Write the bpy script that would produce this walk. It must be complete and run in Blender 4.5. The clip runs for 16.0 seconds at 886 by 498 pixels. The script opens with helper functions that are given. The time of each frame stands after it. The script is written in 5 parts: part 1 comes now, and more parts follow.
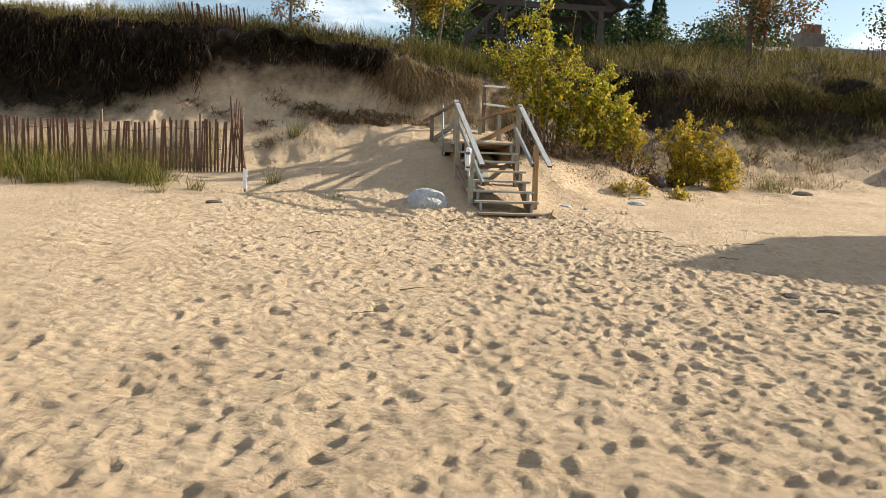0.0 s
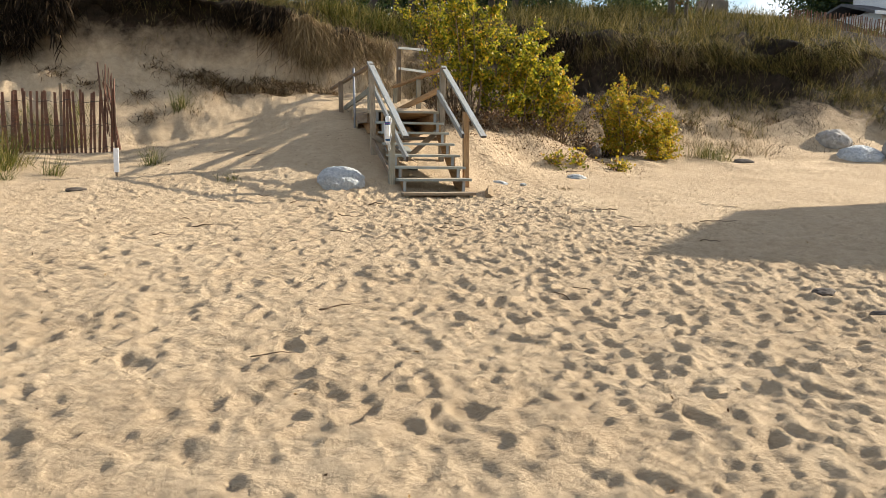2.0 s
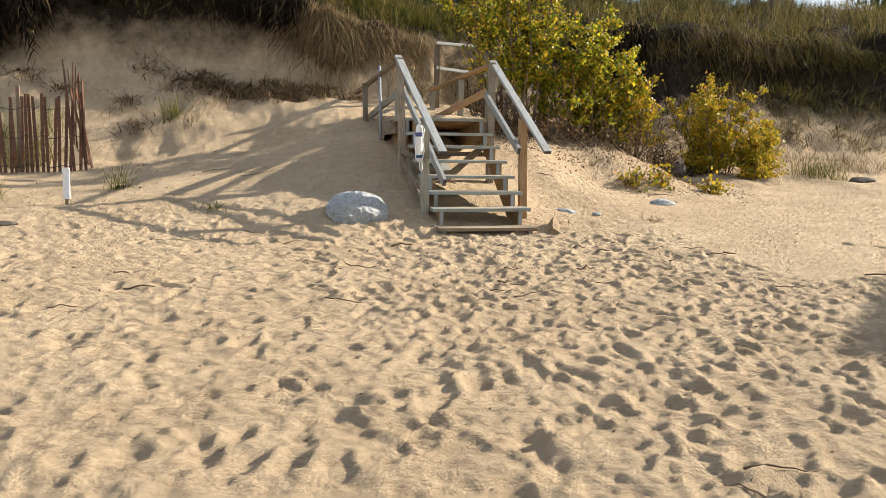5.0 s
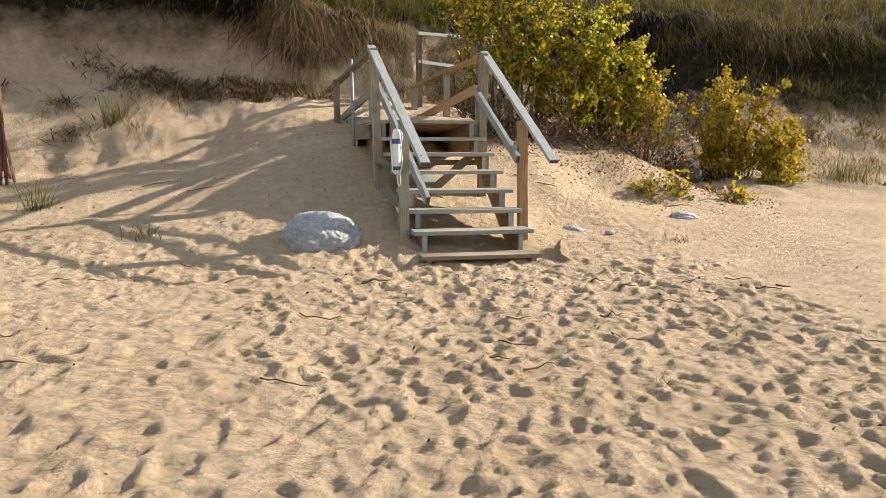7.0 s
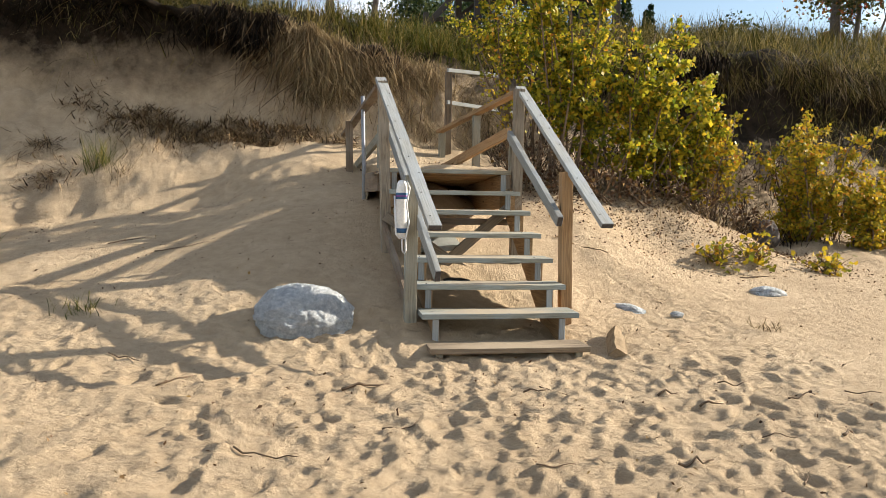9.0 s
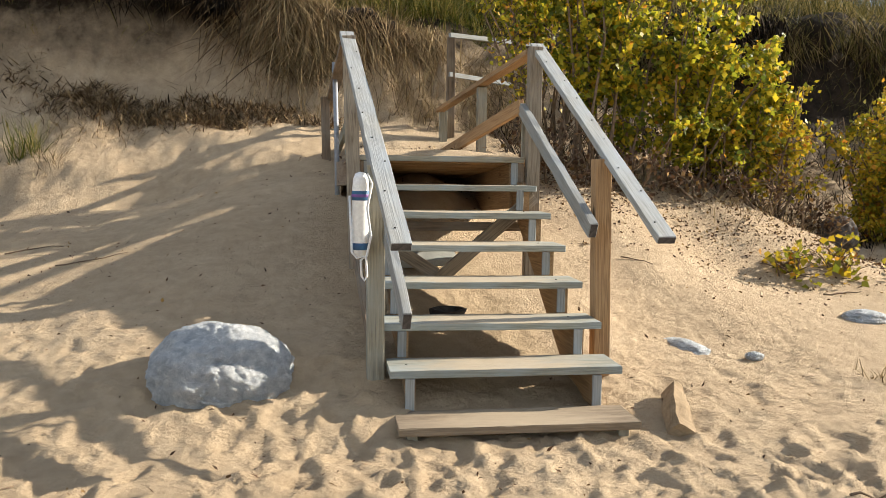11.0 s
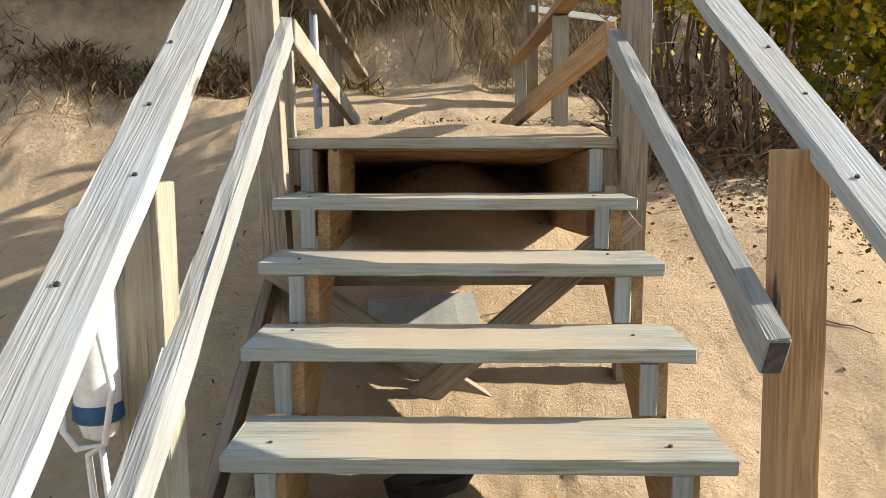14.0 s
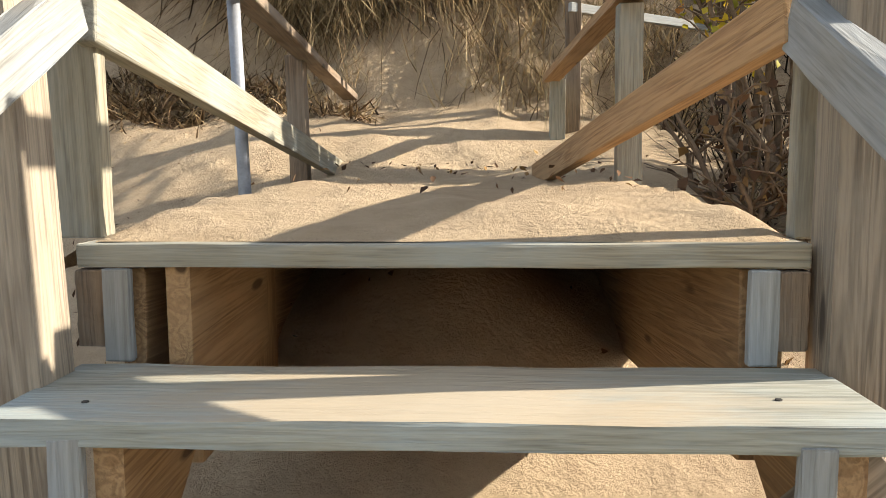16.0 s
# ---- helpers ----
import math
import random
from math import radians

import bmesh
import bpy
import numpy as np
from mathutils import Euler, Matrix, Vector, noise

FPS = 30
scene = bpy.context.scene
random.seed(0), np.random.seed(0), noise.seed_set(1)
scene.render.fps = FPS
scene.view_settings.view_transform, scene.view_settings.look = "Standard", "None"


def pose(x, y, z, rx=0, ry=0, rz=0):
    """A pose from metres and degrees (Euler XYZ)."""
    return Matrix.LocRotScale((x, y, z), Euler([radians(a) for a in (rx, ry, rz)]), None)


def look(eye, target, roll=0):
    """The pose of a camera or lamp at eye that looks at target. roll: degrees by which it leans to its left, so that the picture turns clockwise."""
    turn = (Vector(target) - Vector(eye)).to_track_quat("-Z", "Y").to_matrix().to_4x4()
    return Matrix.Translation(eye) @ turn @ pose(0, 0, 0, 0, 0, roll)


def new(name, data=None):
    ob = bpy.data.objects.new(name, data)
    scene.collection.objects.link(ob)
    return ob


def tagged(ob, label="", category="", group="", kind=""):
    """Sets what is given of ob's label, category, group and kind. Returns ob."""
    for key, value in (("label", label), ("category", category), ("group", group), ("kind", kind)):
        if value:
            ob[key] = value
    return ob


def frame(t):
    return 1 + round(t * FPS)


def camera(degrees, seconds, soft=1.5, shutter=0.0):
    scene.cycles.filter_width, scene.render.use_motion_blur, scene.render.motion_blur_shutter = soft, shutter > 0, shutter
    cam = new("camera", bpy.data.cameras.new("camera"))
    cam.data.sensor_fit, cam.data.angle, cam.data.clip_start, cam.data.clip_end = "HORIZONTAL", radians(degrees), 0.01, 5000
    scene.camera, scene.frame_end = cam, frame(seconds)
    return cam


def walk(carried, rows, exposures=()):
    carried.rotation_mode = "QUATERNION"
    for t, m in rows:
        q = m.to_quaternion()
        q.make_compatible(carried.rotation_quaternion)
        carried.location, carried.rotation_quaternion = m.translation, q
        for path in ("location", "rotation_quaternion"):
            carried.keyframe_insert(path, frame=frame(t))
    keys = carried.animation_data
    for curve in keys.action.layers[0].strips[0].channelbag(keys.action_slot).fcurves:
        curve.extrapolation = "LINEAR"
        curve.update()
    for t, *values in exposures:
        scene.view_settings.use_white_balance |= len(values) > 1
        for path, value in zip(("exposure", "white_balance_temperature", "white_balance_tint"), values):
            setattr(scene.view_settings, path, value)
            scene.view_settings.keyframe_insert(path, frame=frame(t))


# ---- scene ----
cam = camera(57.4, 16.0, 0.65)
PATH = [
    (0, (-3.249, -14.221, 1.252), (-2.965, -12.256, 1.012), 2.3),
    (0.5, (-3.102, -13.61, 1.233), (-2.654, -11.673, 1.021), 3.3),
    (1, (-3.124, -13.068, 1.225), (-2.601, -11.152, 0.988), 3.0),
    (1.5, (-3.112, -12.54, 1.197), (-2.581, -10.632, 0.922), 1.9),
    (2, (-3.131, -12.024, 1.15), (-2.622, -10.112, 0.858), 1.1),
    (2.5, (-3.05, -11.526, 1.153), (-2.555, -9.612, 0.851), 2.2),
    (3, (-2.933, -10.969, 1.158), (-2.458, -9.046, 0.879), 3.1),
    (3.5, (-2.824, -10.42, 1.185), (-2.394, -8.486, 0.912), 2.5),
    (4, (-2.663, -9.875, 1.191), (-2.248, -7.935, 0.939), 1.5),
    (4.2, (-2.614, -9.657, 1.178), (-2.2, -7.717, 0.923), 1.1),
    (6.3, (-2.097, -7.809, 1.229), (-1.692, -5.872, 0.944), 1.0),
    (6.5, (-2.078, -7.627, 1.255), (-1.663, -5.691, 0.973), 0.9),
    (7, (-2.007, -7.193, 1.272), (-1.569, -5.261, 0.998), 0.4),
    (7.5, (-1.831, -6.759, 1.254), (-1.39, -4.823, 1.014), 0.3),
    (8, (-1.711, -6.345, 1.269), (-1.343, -4.386, 1.1), 0.7),
    (8.5, (-1.564, -5.94, 1.314), (-1.247, -3.972, 1.16), 1.1),
    (9, (-1.418, -5.452, 1.315), (-1.085, -3.487, 1.158), 1.2),
    (9.2, (-1.386, -5.291, 1.312), (-1.019, -3.332, 1.143), 1.3),
    (11.3, (-0.85, -3.291, 1.359), (-0.593, -1.318, 1.158), 0.3),
    (11.5, (-0.834, -3.105, 1.358), (-0.59, -1.132, 1.142), -0.1),
    (12, (-0.718, -2.72, 1.351), (-0.455, -0.752, 1.116), -0.8),
    (12.5, (-0.602, -2.256, 1.37), (-0.319, -0.294, 1.103), -1.1),
    (13, (-0.434, -1.813, 1.397), (-0.187, 0.141, 1.047), -1.4),
    (13.5, (-0.23, -1.342, 1.428), (-0.1, 0.632, 1.131), -0.3),
    (14, (-0.068, -0.901, 1.464), (-0.114, 1.08, 1.191), -0.1),
    (14.5, (0.097, -0.457, 1.434), (-0.033, 1.518, 1.144), -0.4),
    (15, (0.069, 0.0, 1.373), (-0.016, 1.983, 1.122), 0.8),
    (15.5, (0.024, 0.392, 1.398), (-0.023, 2.381, 1.199), 1.2),
    (16, (-0.025, 0.73, 1.603), (-0.13, 2.718, 1.373), -0.3),
]
walk(cam, [(t, look(eye, target, roll)) for t, eye, target, roll in PATH],
     [(0, 0.92), (4, 0.98), (8, 0.99), (11, 1.08), (13, 1.14), (14.5, 1.2), (16, 1.4)])

# ---- light ----
SUN_EL, SUN_AZ = 25.0, 8.5          # degrees above the ground, degrees from +x towards +y
world = bpy.data.worlds.new("sky")
scene.world = world
world.use_nodes = True
wn, wl = world.node_tree.nodes, world.node_tree.links
wn.clear()
w_out = wn.new("ShaderNodeOutputWorld")
w_bg = wn.new("ShaderNodeBackground")
w_sky = wn.new("ShaderNodeTexSky")
w_sky.sky_type = "NISHITA"
w_sky.sun_disc = False
w_sky.sun_elevation = radians(SUN_EL)
w_sky.sun_rotation = radians(90 - SUN_AZ)
w_sky.air_density = 1.0
w_sky.dust_density = 0.6
w_bg.inputs["Strength"].default_value = 0.08
w_co = wn.new("ShaderNodeTexCoord")
w_map = wn.new("ShaderNodeMapping")
w_map.inputs["Scale"].default_value = (1.0, 1.0, 2.6)
w_map.inputs["Location"].default_value = (0.35, 0.1, 0.2)
w_cl = wn.new("ShaderNodeTexNoise")
w_cl.inputs["Scale"].default_value = 3.2
w_cl.inputs["Detail"].default_value = 9
w_cl.inputs["Roughness"].default_value = 0.55
w_ramp = wn.new("ShaderNodeValToRGB")
w_ramp.color_ramp.elements[0].position = 0.48
w_ramp.color_ramp.elements[1].position = 0.66
w_mix = wn.new("ShaderNodeMix")
w_mix.data_type = "RGBA"
w_mix.inputs["B"].default_value = (11, 11.2, 11.6, 1)
wl.new(w_co.outputs["Generated"], w_map.inputs["Vector"])
wl.new(w_map.outputs["Vector"], w_cl.inputs["Vector"])
wl.new(w_cl.outputs["Fac"], w_ramp.inputs["Fac"])
wl.new(w_ramp.outputs["Color"], w_mix.inputs["Factor"])
wl.new(w_sky.outputs["Color"], w_mix.inputs["A"])
wl.new(w_mix.outputs["Result"], w_bg.inputs["Color"])
wl.new(w_bg.outputs["Background"], w_out.inputs["Surface"])
sun_data = bpy.data.lights.new("sun", "SUN")
sun_data.energy = 5.0
sun_data.angle = radians(0.6)
sun_data.color = (1.0, 0.90, 0.76)
sun_dir = Vector((math.cos(radians(SUN_EL)) * math.cos(radians(SUN_AZ)), math.cos(radians(SUN_EL)) * math.sin(radians(SUN_AZ)), math.sin(radians(SUN_EL))))
sun = new("sun", sun_data)
sun.matrix_world = look(sun_dir * 60, (0, 0, 0))

# ---- materials ----
def ramp(nt, fac, stops):
    n = nt.nodes.new("ShaderNodeValToRGB")
    el = n.color_ramp.elements
    while len(el) < len(stops):
        el.new(0.5)
    for e, (p, c) in zip(el, stops):
        e.position, e.color = p, (*c, 1)
    nt.links.new(fac, n.inputs["Fac"])
    return n.outputs["Color"]


def noise_tex(nt, vec, scale, detail=4, rough=0.6, distort=0.0):
    n = nt.nodes.new("ShaderNodeTexNoise")
    n.inputs["Scale"].default_value = scale
    n.inputs["Detail"].default_value = detail
    n.inputs["Roughness"].default_value = rough
    n.inputs["Distortion"].default_value = distort
    nt.links.new(vec, n.inputs["Vector"])
    return n.outputs["Fac"]


def mix(nt, a, b, fac, mode="MIX"):
    n = nt.nodes.new("ShaderNodeMix")
    n.data_type, n.blend_type = "RGBA", mode
    for key, v in (("A", a), ("B", b), ("Factor", fac)):
        if isinstance(v, (int, float)):
            n.inputs[key].default_value = v
        elif isinstance(v, tuple):
            n.inputs[key].default_value = (*v, 1)
        else:
            nt.links.new(v, n.inputs[key])
    return n.outputs["Result"]


def mapped(nt, scale=(1, 1, 1), source="Object"):
    co = nt.nodes.new("ShaderNodeTexCoord")
    m = nt.nodes.new("ShaderNodeMapping")
    m.inputs["Scale"].default_value = scale
    nt.links.new(co.outputs[source], m.inputs["Vector"])
    return m.outputs["Vector"]


def bumped(nt, bsdf, height, strength, distance):
    b = nt.nodes.new("ShaderNodeBump")
    b.inputs["Strength"].default_value = strength
    b.inputs["Distance"].default_value = distance
    nt.links.new(height, b.inputs["Height"])
    nt.links.new(b.outputs["Normal"], bsdf.inputs["Normal"])


def material(name, rough=0.8):
    m = bpy.data.materials.new(name)
    m.use_nodes = True
    b = m.node_tree.nodes["Principled BSDF"]
    b.inputs["Roughness"].default_value = rough
    return m, m.node_tree, b


def sand_material():
    m, nt, b = material("sand", 0.95)
    b.inputs["Specular IOR Level"].default_value = 0.15
    v = mapped(nt)
    big = noise_tex(nt, v, 0.7, 5, 0.6)
    mid = noise_tex(nt, v, 9, 5, 0.65)
    grain = noise_tex(nt, v, 420, 2, 0.8)
    c = ramp(nt, big, [(0.25, (0.47, 0.354, 0.226)), (0.75, (0.59, 0.46, 0.307))])
    c = mix(nt, c, ramp(nt, mid, [(0.3, (0.78, 0.76, 0.74)), (0.7, (1.06, 1.06, 1.06))]), 0.8, "MULTIPLY")
    c = mix(nt, c, ramp(nt, grain, [(0.32, (0.62, 0.58, 0.54)), (0.5, (1.0, 1.0, 1.0)), (0.72, (1.14, 1.14, 1.12))]), 0.75, "MULTIPLY")
    # topsoil and turf high on the bank: brown, darkened further for the bank's shade, by the surface's own height
    sep = nt.nodes.new("ShaderNodeSeparateXYZ")
    nt.links.new(v, sep.inputs["Vector"])
    add = nt.nodes.new("ShaderNodeMath")
    add.operation = "MULTIPLY_ADD"
    add.inputs[1].default_value = 1.6
    nt.links.new(noise_tex(nt, v, 1.7, 6, 0.7), add.inputs[0])
    nt.links.new(sep.outputs["Z"], add.inputs[2])
    east = nt.nodes.new("ShaderNodeMapRange")
    east.inputs["From Min"].default_value = 0.9
    east.inputs["From Max"].default_value = 6.0
    east.inputs["To Max"].default_value = 1.25
    nt.links.new(sep.outputs["X"], east.inputs["Value"])
    west = nt.nodes.new("ShaderNodeMapRange")
    west.inputs["From Min"].default_value = -6.2
    west.inputs["From Max"].default_value = -9.0
    west.inputs["To Max"].default_value = 1.3
    nt.links.new(sep.outputs["X"], west.inputs["Value"])
    layer = nt.nodes.new("ShaderNodeMath")
    nt.links.new(east.outputs["Result"], layer.inputs[0])
    nt.links.new(west.outputs["Result"], layer.inputs[1])
    both = nt.nodes.new("ShaderNodeMath")
    nt.links.new(add.outputs["Value"], both.inputs[0])
    nt.links.new(layer.outputs["Value"], both.inputs[1])
    mr = nt.nodes.new("ShaderNodeMapRange")
    mr.inputs["From Min"].default_value = 3.3
    mr.inputs["From Max"].default_value = 4.15
    nt.links.new(both.outputs["Value"], mr.inputs["Value"])
    # soil brown taken near-black, with the shade of the upper bank in it
    soil = ramp(nt, noise_tex(nt, v, 6, 6, 0.7), [(0.3, (0.009, 0.0065, 0.004)), (0.75, (0.058, 0.04, 0.025))])
    c = mix(nt, c, soil, mr.outputs["Result"])
    nt.links.new(c, b.inputs["Base Color"])
    wave = nt.nodes.new("ShaderNodeTexWave")
    wave.inputs["Scale"].default_value = 3.4
    wave.inputs["Distortion"].default_value = 9
    wave.inputs["Detail"].default_value = 3
    wave.inputs["Detail Scale"].default_value = 1.2
    nt.links.new(mapped(nt, (0.6, 1.4, 1)), wave.inputs["Vector"])
    h1 = mix(nt, mix(nt, noise_tex(nt, v, 48, 4, 0.7), noise_tex(nt, v, 17, 5, 0.65), 0.45), wave.outputs["Color"], 0.11)
    h = mix(nt, h1, grain, 0.14)
    bumped(nt, b, h, 1.0, 0.055)
    return m


def wood_material(name, dark, light, tint, grain=1.0, rough=0.85, dust=0.0):
    m, nt, b = material(name, rough)
    info = nt.nodes.new("ShaderNodeObjectInfo")
    off = nt.nodes.new("ShaderNodeVectorMath")
    off.operation = "MULTIPLY_ADD"
    off.inputs[1].default_value = (37, 19, 11)
    nt.links.new(info.outputs["Random"], off.inputs[0])
    nt.links.new(mapped(nt, (0.75, 17, 17)), off.inputs[2])
    vec = off.outputs["Vector"]
    rings = noise_tex(nt, vec, 1.2, 3, 0.5, 1.2)
    wv = nt.nodes.new("ShaderNodeMath")
    wv.operation = "SINE"
    ml = nt.nodes.new("ShaderNodeMath")
    ml.operation = "MULTIPLY"
    ml.inputs[1].default_value = 38
    nt.links.new(rings, ml.inputs[0])
    nt.links.new(ml.outputs["Value"], wv.inputs[0])
    mp = nt.nodes.new("ShaderNodeMapRange")
    mp.inputs["From Min"].default_value = -1
    mp.inputs["To Min"].default_value = 0.22
    mp.inputs["To Max"].default_value = 0.82
    nt.links.new(wv.outputs["Value"], mp.inputs["Value"])
    fibre = noise_tex(nt, mapped(nt, (5, 130, 130)), 1.0, 3, 0.7)
    patch = noise_tex(nt, mapped(nt, (2.2, 4, 4)), 1.0, 5, 0.65)
    c = mix(nt, dark, light, mp.outputs["Result"])
    c = mix(nt, c, ramp(nt, fibre, [(0.28, (0.36, 0.34, 0.32)), (0.5, (0.95, 0.95, 0.95)), (0.68, (1.14, 1.14, 1.14))]), 0.75 * grain, "MULTIPLY")
    c = mix(nt, c, tint, ramp(nt, patch, [(0.42, (0, 0, 0)), (0.7, (0.75, 0.75, 0.75))]))
    val = nt.nodes.new("ShaderNodeMapRange")
    val.inputs["To Min"].default_value = 0.8
    val.inputs["To Max"].default_value = 1.12
    nt.links.new(info.outputs["Random"], val.inputs["Value"])
    c = mix(nt, c, val.outputs["Result"], 1.0, "MULTIPLY")
    # knots
    vor = nt.nodes.new("ShaderNodeTexVoronoi")
    vor.inputs["Scale"].default_value = 1.0
    nt.links.new(mapped(nt, (2.1, 9, 9)), vor.inputs["Vector"])
    knot = ramp(nt, vor.outputs["Distance"], [(0.07, (1, 1, 1)), (0.12, (0, 0, 0))])
    c = mix(nt, c, tuple(0.4 * d for d in dark), knot)
    if dust:
        # blown sand lying on the upper face, thinner towards the ends
        geo = nt.nodes.new("ShaderNodeNewGeometry")
        sn = nt.nodes.new("ShaderNodeSeparateXYZ")
        nt.links.new(geo.outputs["Normal"], sn.inputs["Vector"])
        so = nt.nodes.new("ShaderNodeSeparateXYZ")
        nt.links.new(mapped(nt), so.inputs["Vector"])
        mid = nt.nodes.new("ShaderNodeMath")
        mid.operation = "PINGPONG"
        mid.inputs[1].default_value = 0.59
        nt.links.new(so.outputs["X"], mid.inputs[0])
        sm = nt.nodes.new("ShaderNodeMath")
        sm.operation = "MULTIPLY_ADD"
        sm.inputs[1].default_value = 0.9
        nt.links.new(noise_tex(nt, mapped(nt, (3, 9, 9)), 1.0, 5, 0.7), sm.inputs[0])
        nt.links.new(mid.outputs["Value"], sm.inputs[2])
        up = nt.nodes.new("ShaderNodeMath")
        up.operation = "MULTIPLY"
        nt.links.new(ramp(nt, sm.outputs["Value"], [(0.55, (0, 0, 0)), (0.85, (dust, dust, dust))]), up.inputs[0])
        nt.links.new(ramp(nt, sn.outputs["Z"], [(0.7, (0, 0, 0)), (0.95, (1, 1, 1))]), up.inputs[1])
        c = mix(nt, c, (0.40, 0.32, 0.215), up.outputs["Value"])
    nt.links.new(c, b.inputs["Base Color"])
    bumped(nt, b, mix(nt, fibre, mp.outputs["Result"], 0.4), 0.8 * grain, 0.004)
    return m


def leaf_material(name, stops, gloss=0.45, thin=0.35):
    m, nt, b = material(name, gloss)
    b.inputs["Specular IOR Level"].default_value = 0.3 if gloss < 0.55 else 0.12
    geo = nt.nodes.new("ShaderNodeNewGeometry")
    c = ramp(nt, geo.outputs["Random Per Island"], stops)
    c = mix(nt, c, ramp(nt, noise_tex(nt, mapped(nt), 30, 3, 0.7), [(0.3, (0.75, 0.75, 0.7)), (0.7, (1.1, 1.1, 1.05))]), 0.7, "MULTIPLY")
    nt.links.new(c, b.inputs["Base Color"])
    tr = nt.nodes.new("ShaderNodeBsdfTranslucent")
    nt.links.new(c, tr.inputs["Color"])
    ms = nt.nodes.new("ShaderNodeMixShader")
    ms.inputs["Fac"].default_value = thin
    nt.links.new(b.outputs["BSDF"], ms.inputs[1])
    nt.links.new(tr.outputs["BSDF"], ms.inputs[2])
    nt.links.new(ms.outputs["Shader"], nt.nodes["Material Output"].inputs["Surface"])
    return m


def plain_material(name, a, c2, scale, rough, bump=0.3, metal=0.0, dist=0.005, speck=0.8):
    m, nt, b = material(name, rough)
    b.inputs["Metallic"].default_value = metal
    if rough > 0.88:
        b.inputs["Specular IOR Level"].default_value = 0.15
    v = mapped(nt)
    n1 = noise_tex(nt, v, scale, 6, 0.65)
    c = ramp(nt, n1, [(0.3, a), (0.7, c2)])
    fine = noise_tex(nt, v, scale * 9, 3, 0.7)
    c = mix(nt, c, ramp(nt, fine, [(0.35, (speck, speck, speck)), (0.65, (1.9 - speck, 1.9 - speck, 1.9 - speck))]), 0.6, "MULTIPLY")
    nt.links.new(c, b.inputs["Base Color"])
    bumped(nt, b, mix(nt, n1, fine, 0.5), bump, dist)
    return m


SAND = sand_material()
WOOD_GREY = wood_material("weathered_wood", (0.20, 0.175, 0.12), (0.345, 0.31, 0.225), (0.31, 0.33, 0.30))
WOOD_TREAD = wood_material("sandy_weathered_wood", (0.22, 0.22, 0.175), (0.335, 0.335, 0.28), (0.315, 0.365, 0.365), dust=0.8)
WOOD_LOW = wood_material("sandy_brown_wood", (0.17, 0.125, 0.08), (0.30, 0.225, 0.145), (0.27, 0.21, 0.14), dust=0.6)
WOOD_POST = wood_material("brown_grey_wood", (0.135, 0.105, 0.075), (0.36, 0.30, 0.22), (0.34, 0.30, 0.235))
WOOD_RAIL = wood_material("silvered_wood", (0.24, 0.24, 0.22), (0.33, 0.335, 0.315), (0.30, 0.335, 0.36), 0.7)
WOOD_BROWN = wood_material("brown_wood", (0.22, 0.12, 0.05), (0.44, 0.275, 0.13), (0.38, 0.25, 0.13), 0.8)
WOOD_OLD = wood_material("old_brown_wood", (0.11, 0.075, 0.045), (0.23, 0.16, 0.10), (0.26, 0.22, 0.17))
WOOD_DARK = wood_material("dark_stained_wood", (0.03, 0.024, 0.018), (0.085, 0.065, 0.05), (0.07, 0.06, 0.05))
WOOD_FENCE = wood_material("red_brown_lath", (0.075, 0.030, 0.017), (0.22, 0.092, 0.05), (0.15, 0.095, 0.065))
BARK = plain_material("bark", (0.07, 0.055, 0.045), (0.19, 0.16, 0.13), 14, 0.9, 0.8, 0, 0.01)
TWIG = plain_material("brown_twig", (0.10, 0.07, 0.045), (0.24, 0.17, 0.11), 20, 0.9)
ROCK_BLUE = plain_material("blue_grey_rock", (0.34, 0.385, 0.42), (0.76, 0.775, 0.77), 22, 0.85, 1.0, 0, 0.045, 0.45)
ROCK_PALE = plain_material("pitted_pale_rock", (0.42, 0.46, 0.49), (0.86, 0.87, 0.86), 26, 0.85, 1.0, 0, 0.06, 0.35)
ROCK_TAN = plain_material("tan_grey_rock", (0.24, 0.22, 0.20), (0.46, 0.43, 0.38), 7, 0.85, 0.9, 0, 0.03)
ROCK_DARK = plain_material("dark_rock", (0.06, 0.05, 0.045), (0.14, 0.12, 0.1), 20, 0.9)
WHITE_PLASTIC = plain_material("white_fender_plastic", (0.74, 0.73, 0.69), (0.84, 0.84, 0.82), 6, 0.35, 0.05)
BLUE_CLOTH = plain_material("blue_band", (0.015, 0.05, 0.14), (0.03, 0.13, 0.25), 18, 0.6)
PURPLE_CLOTH = plain_material("purple_band", (0.12, 0.05, 0.2), (0.2, 0.08, 0.3), 18, 0.6)
ROPE = plain_material("white_rope", (0.62, 0.62, 0.62), (0.8, 0.8, 0.78), 90, 0.8)
STEEL = plain_material("galvanised_steel", (0.20, 0.21, 0.23), (0.32, 0.34, 0.37), 25, 0.6, 0.15, 0.3)
NAIL = plain_material("nail_head", (0.03, 0.03, 0.03), (0.08, 0.07, 0.06), 60, 0.6, 0.1, 0.6)
DARK_END = plain_material("dark_end_grain", (0.05, 0.045, 0.045), (0.11, 0.10, 0.095), 40, 0.9)
WHITE_PAINT = plain_material("white_paint", (0.70, 0.71, 0.72), (0.80, 0.80, 0.80), 2, 0.6, 0.1)
ROOF_GREY = plain_material("grey_shingle", (0.07, 0.07, 0.075), (0.14, 0.135, 0.135), 3, 0.9)
BRICK_RED = plain_material("red_brick", (0.22, 0.10, 0.07), (0.34, 0.19, 0.13), 3, 0.9)
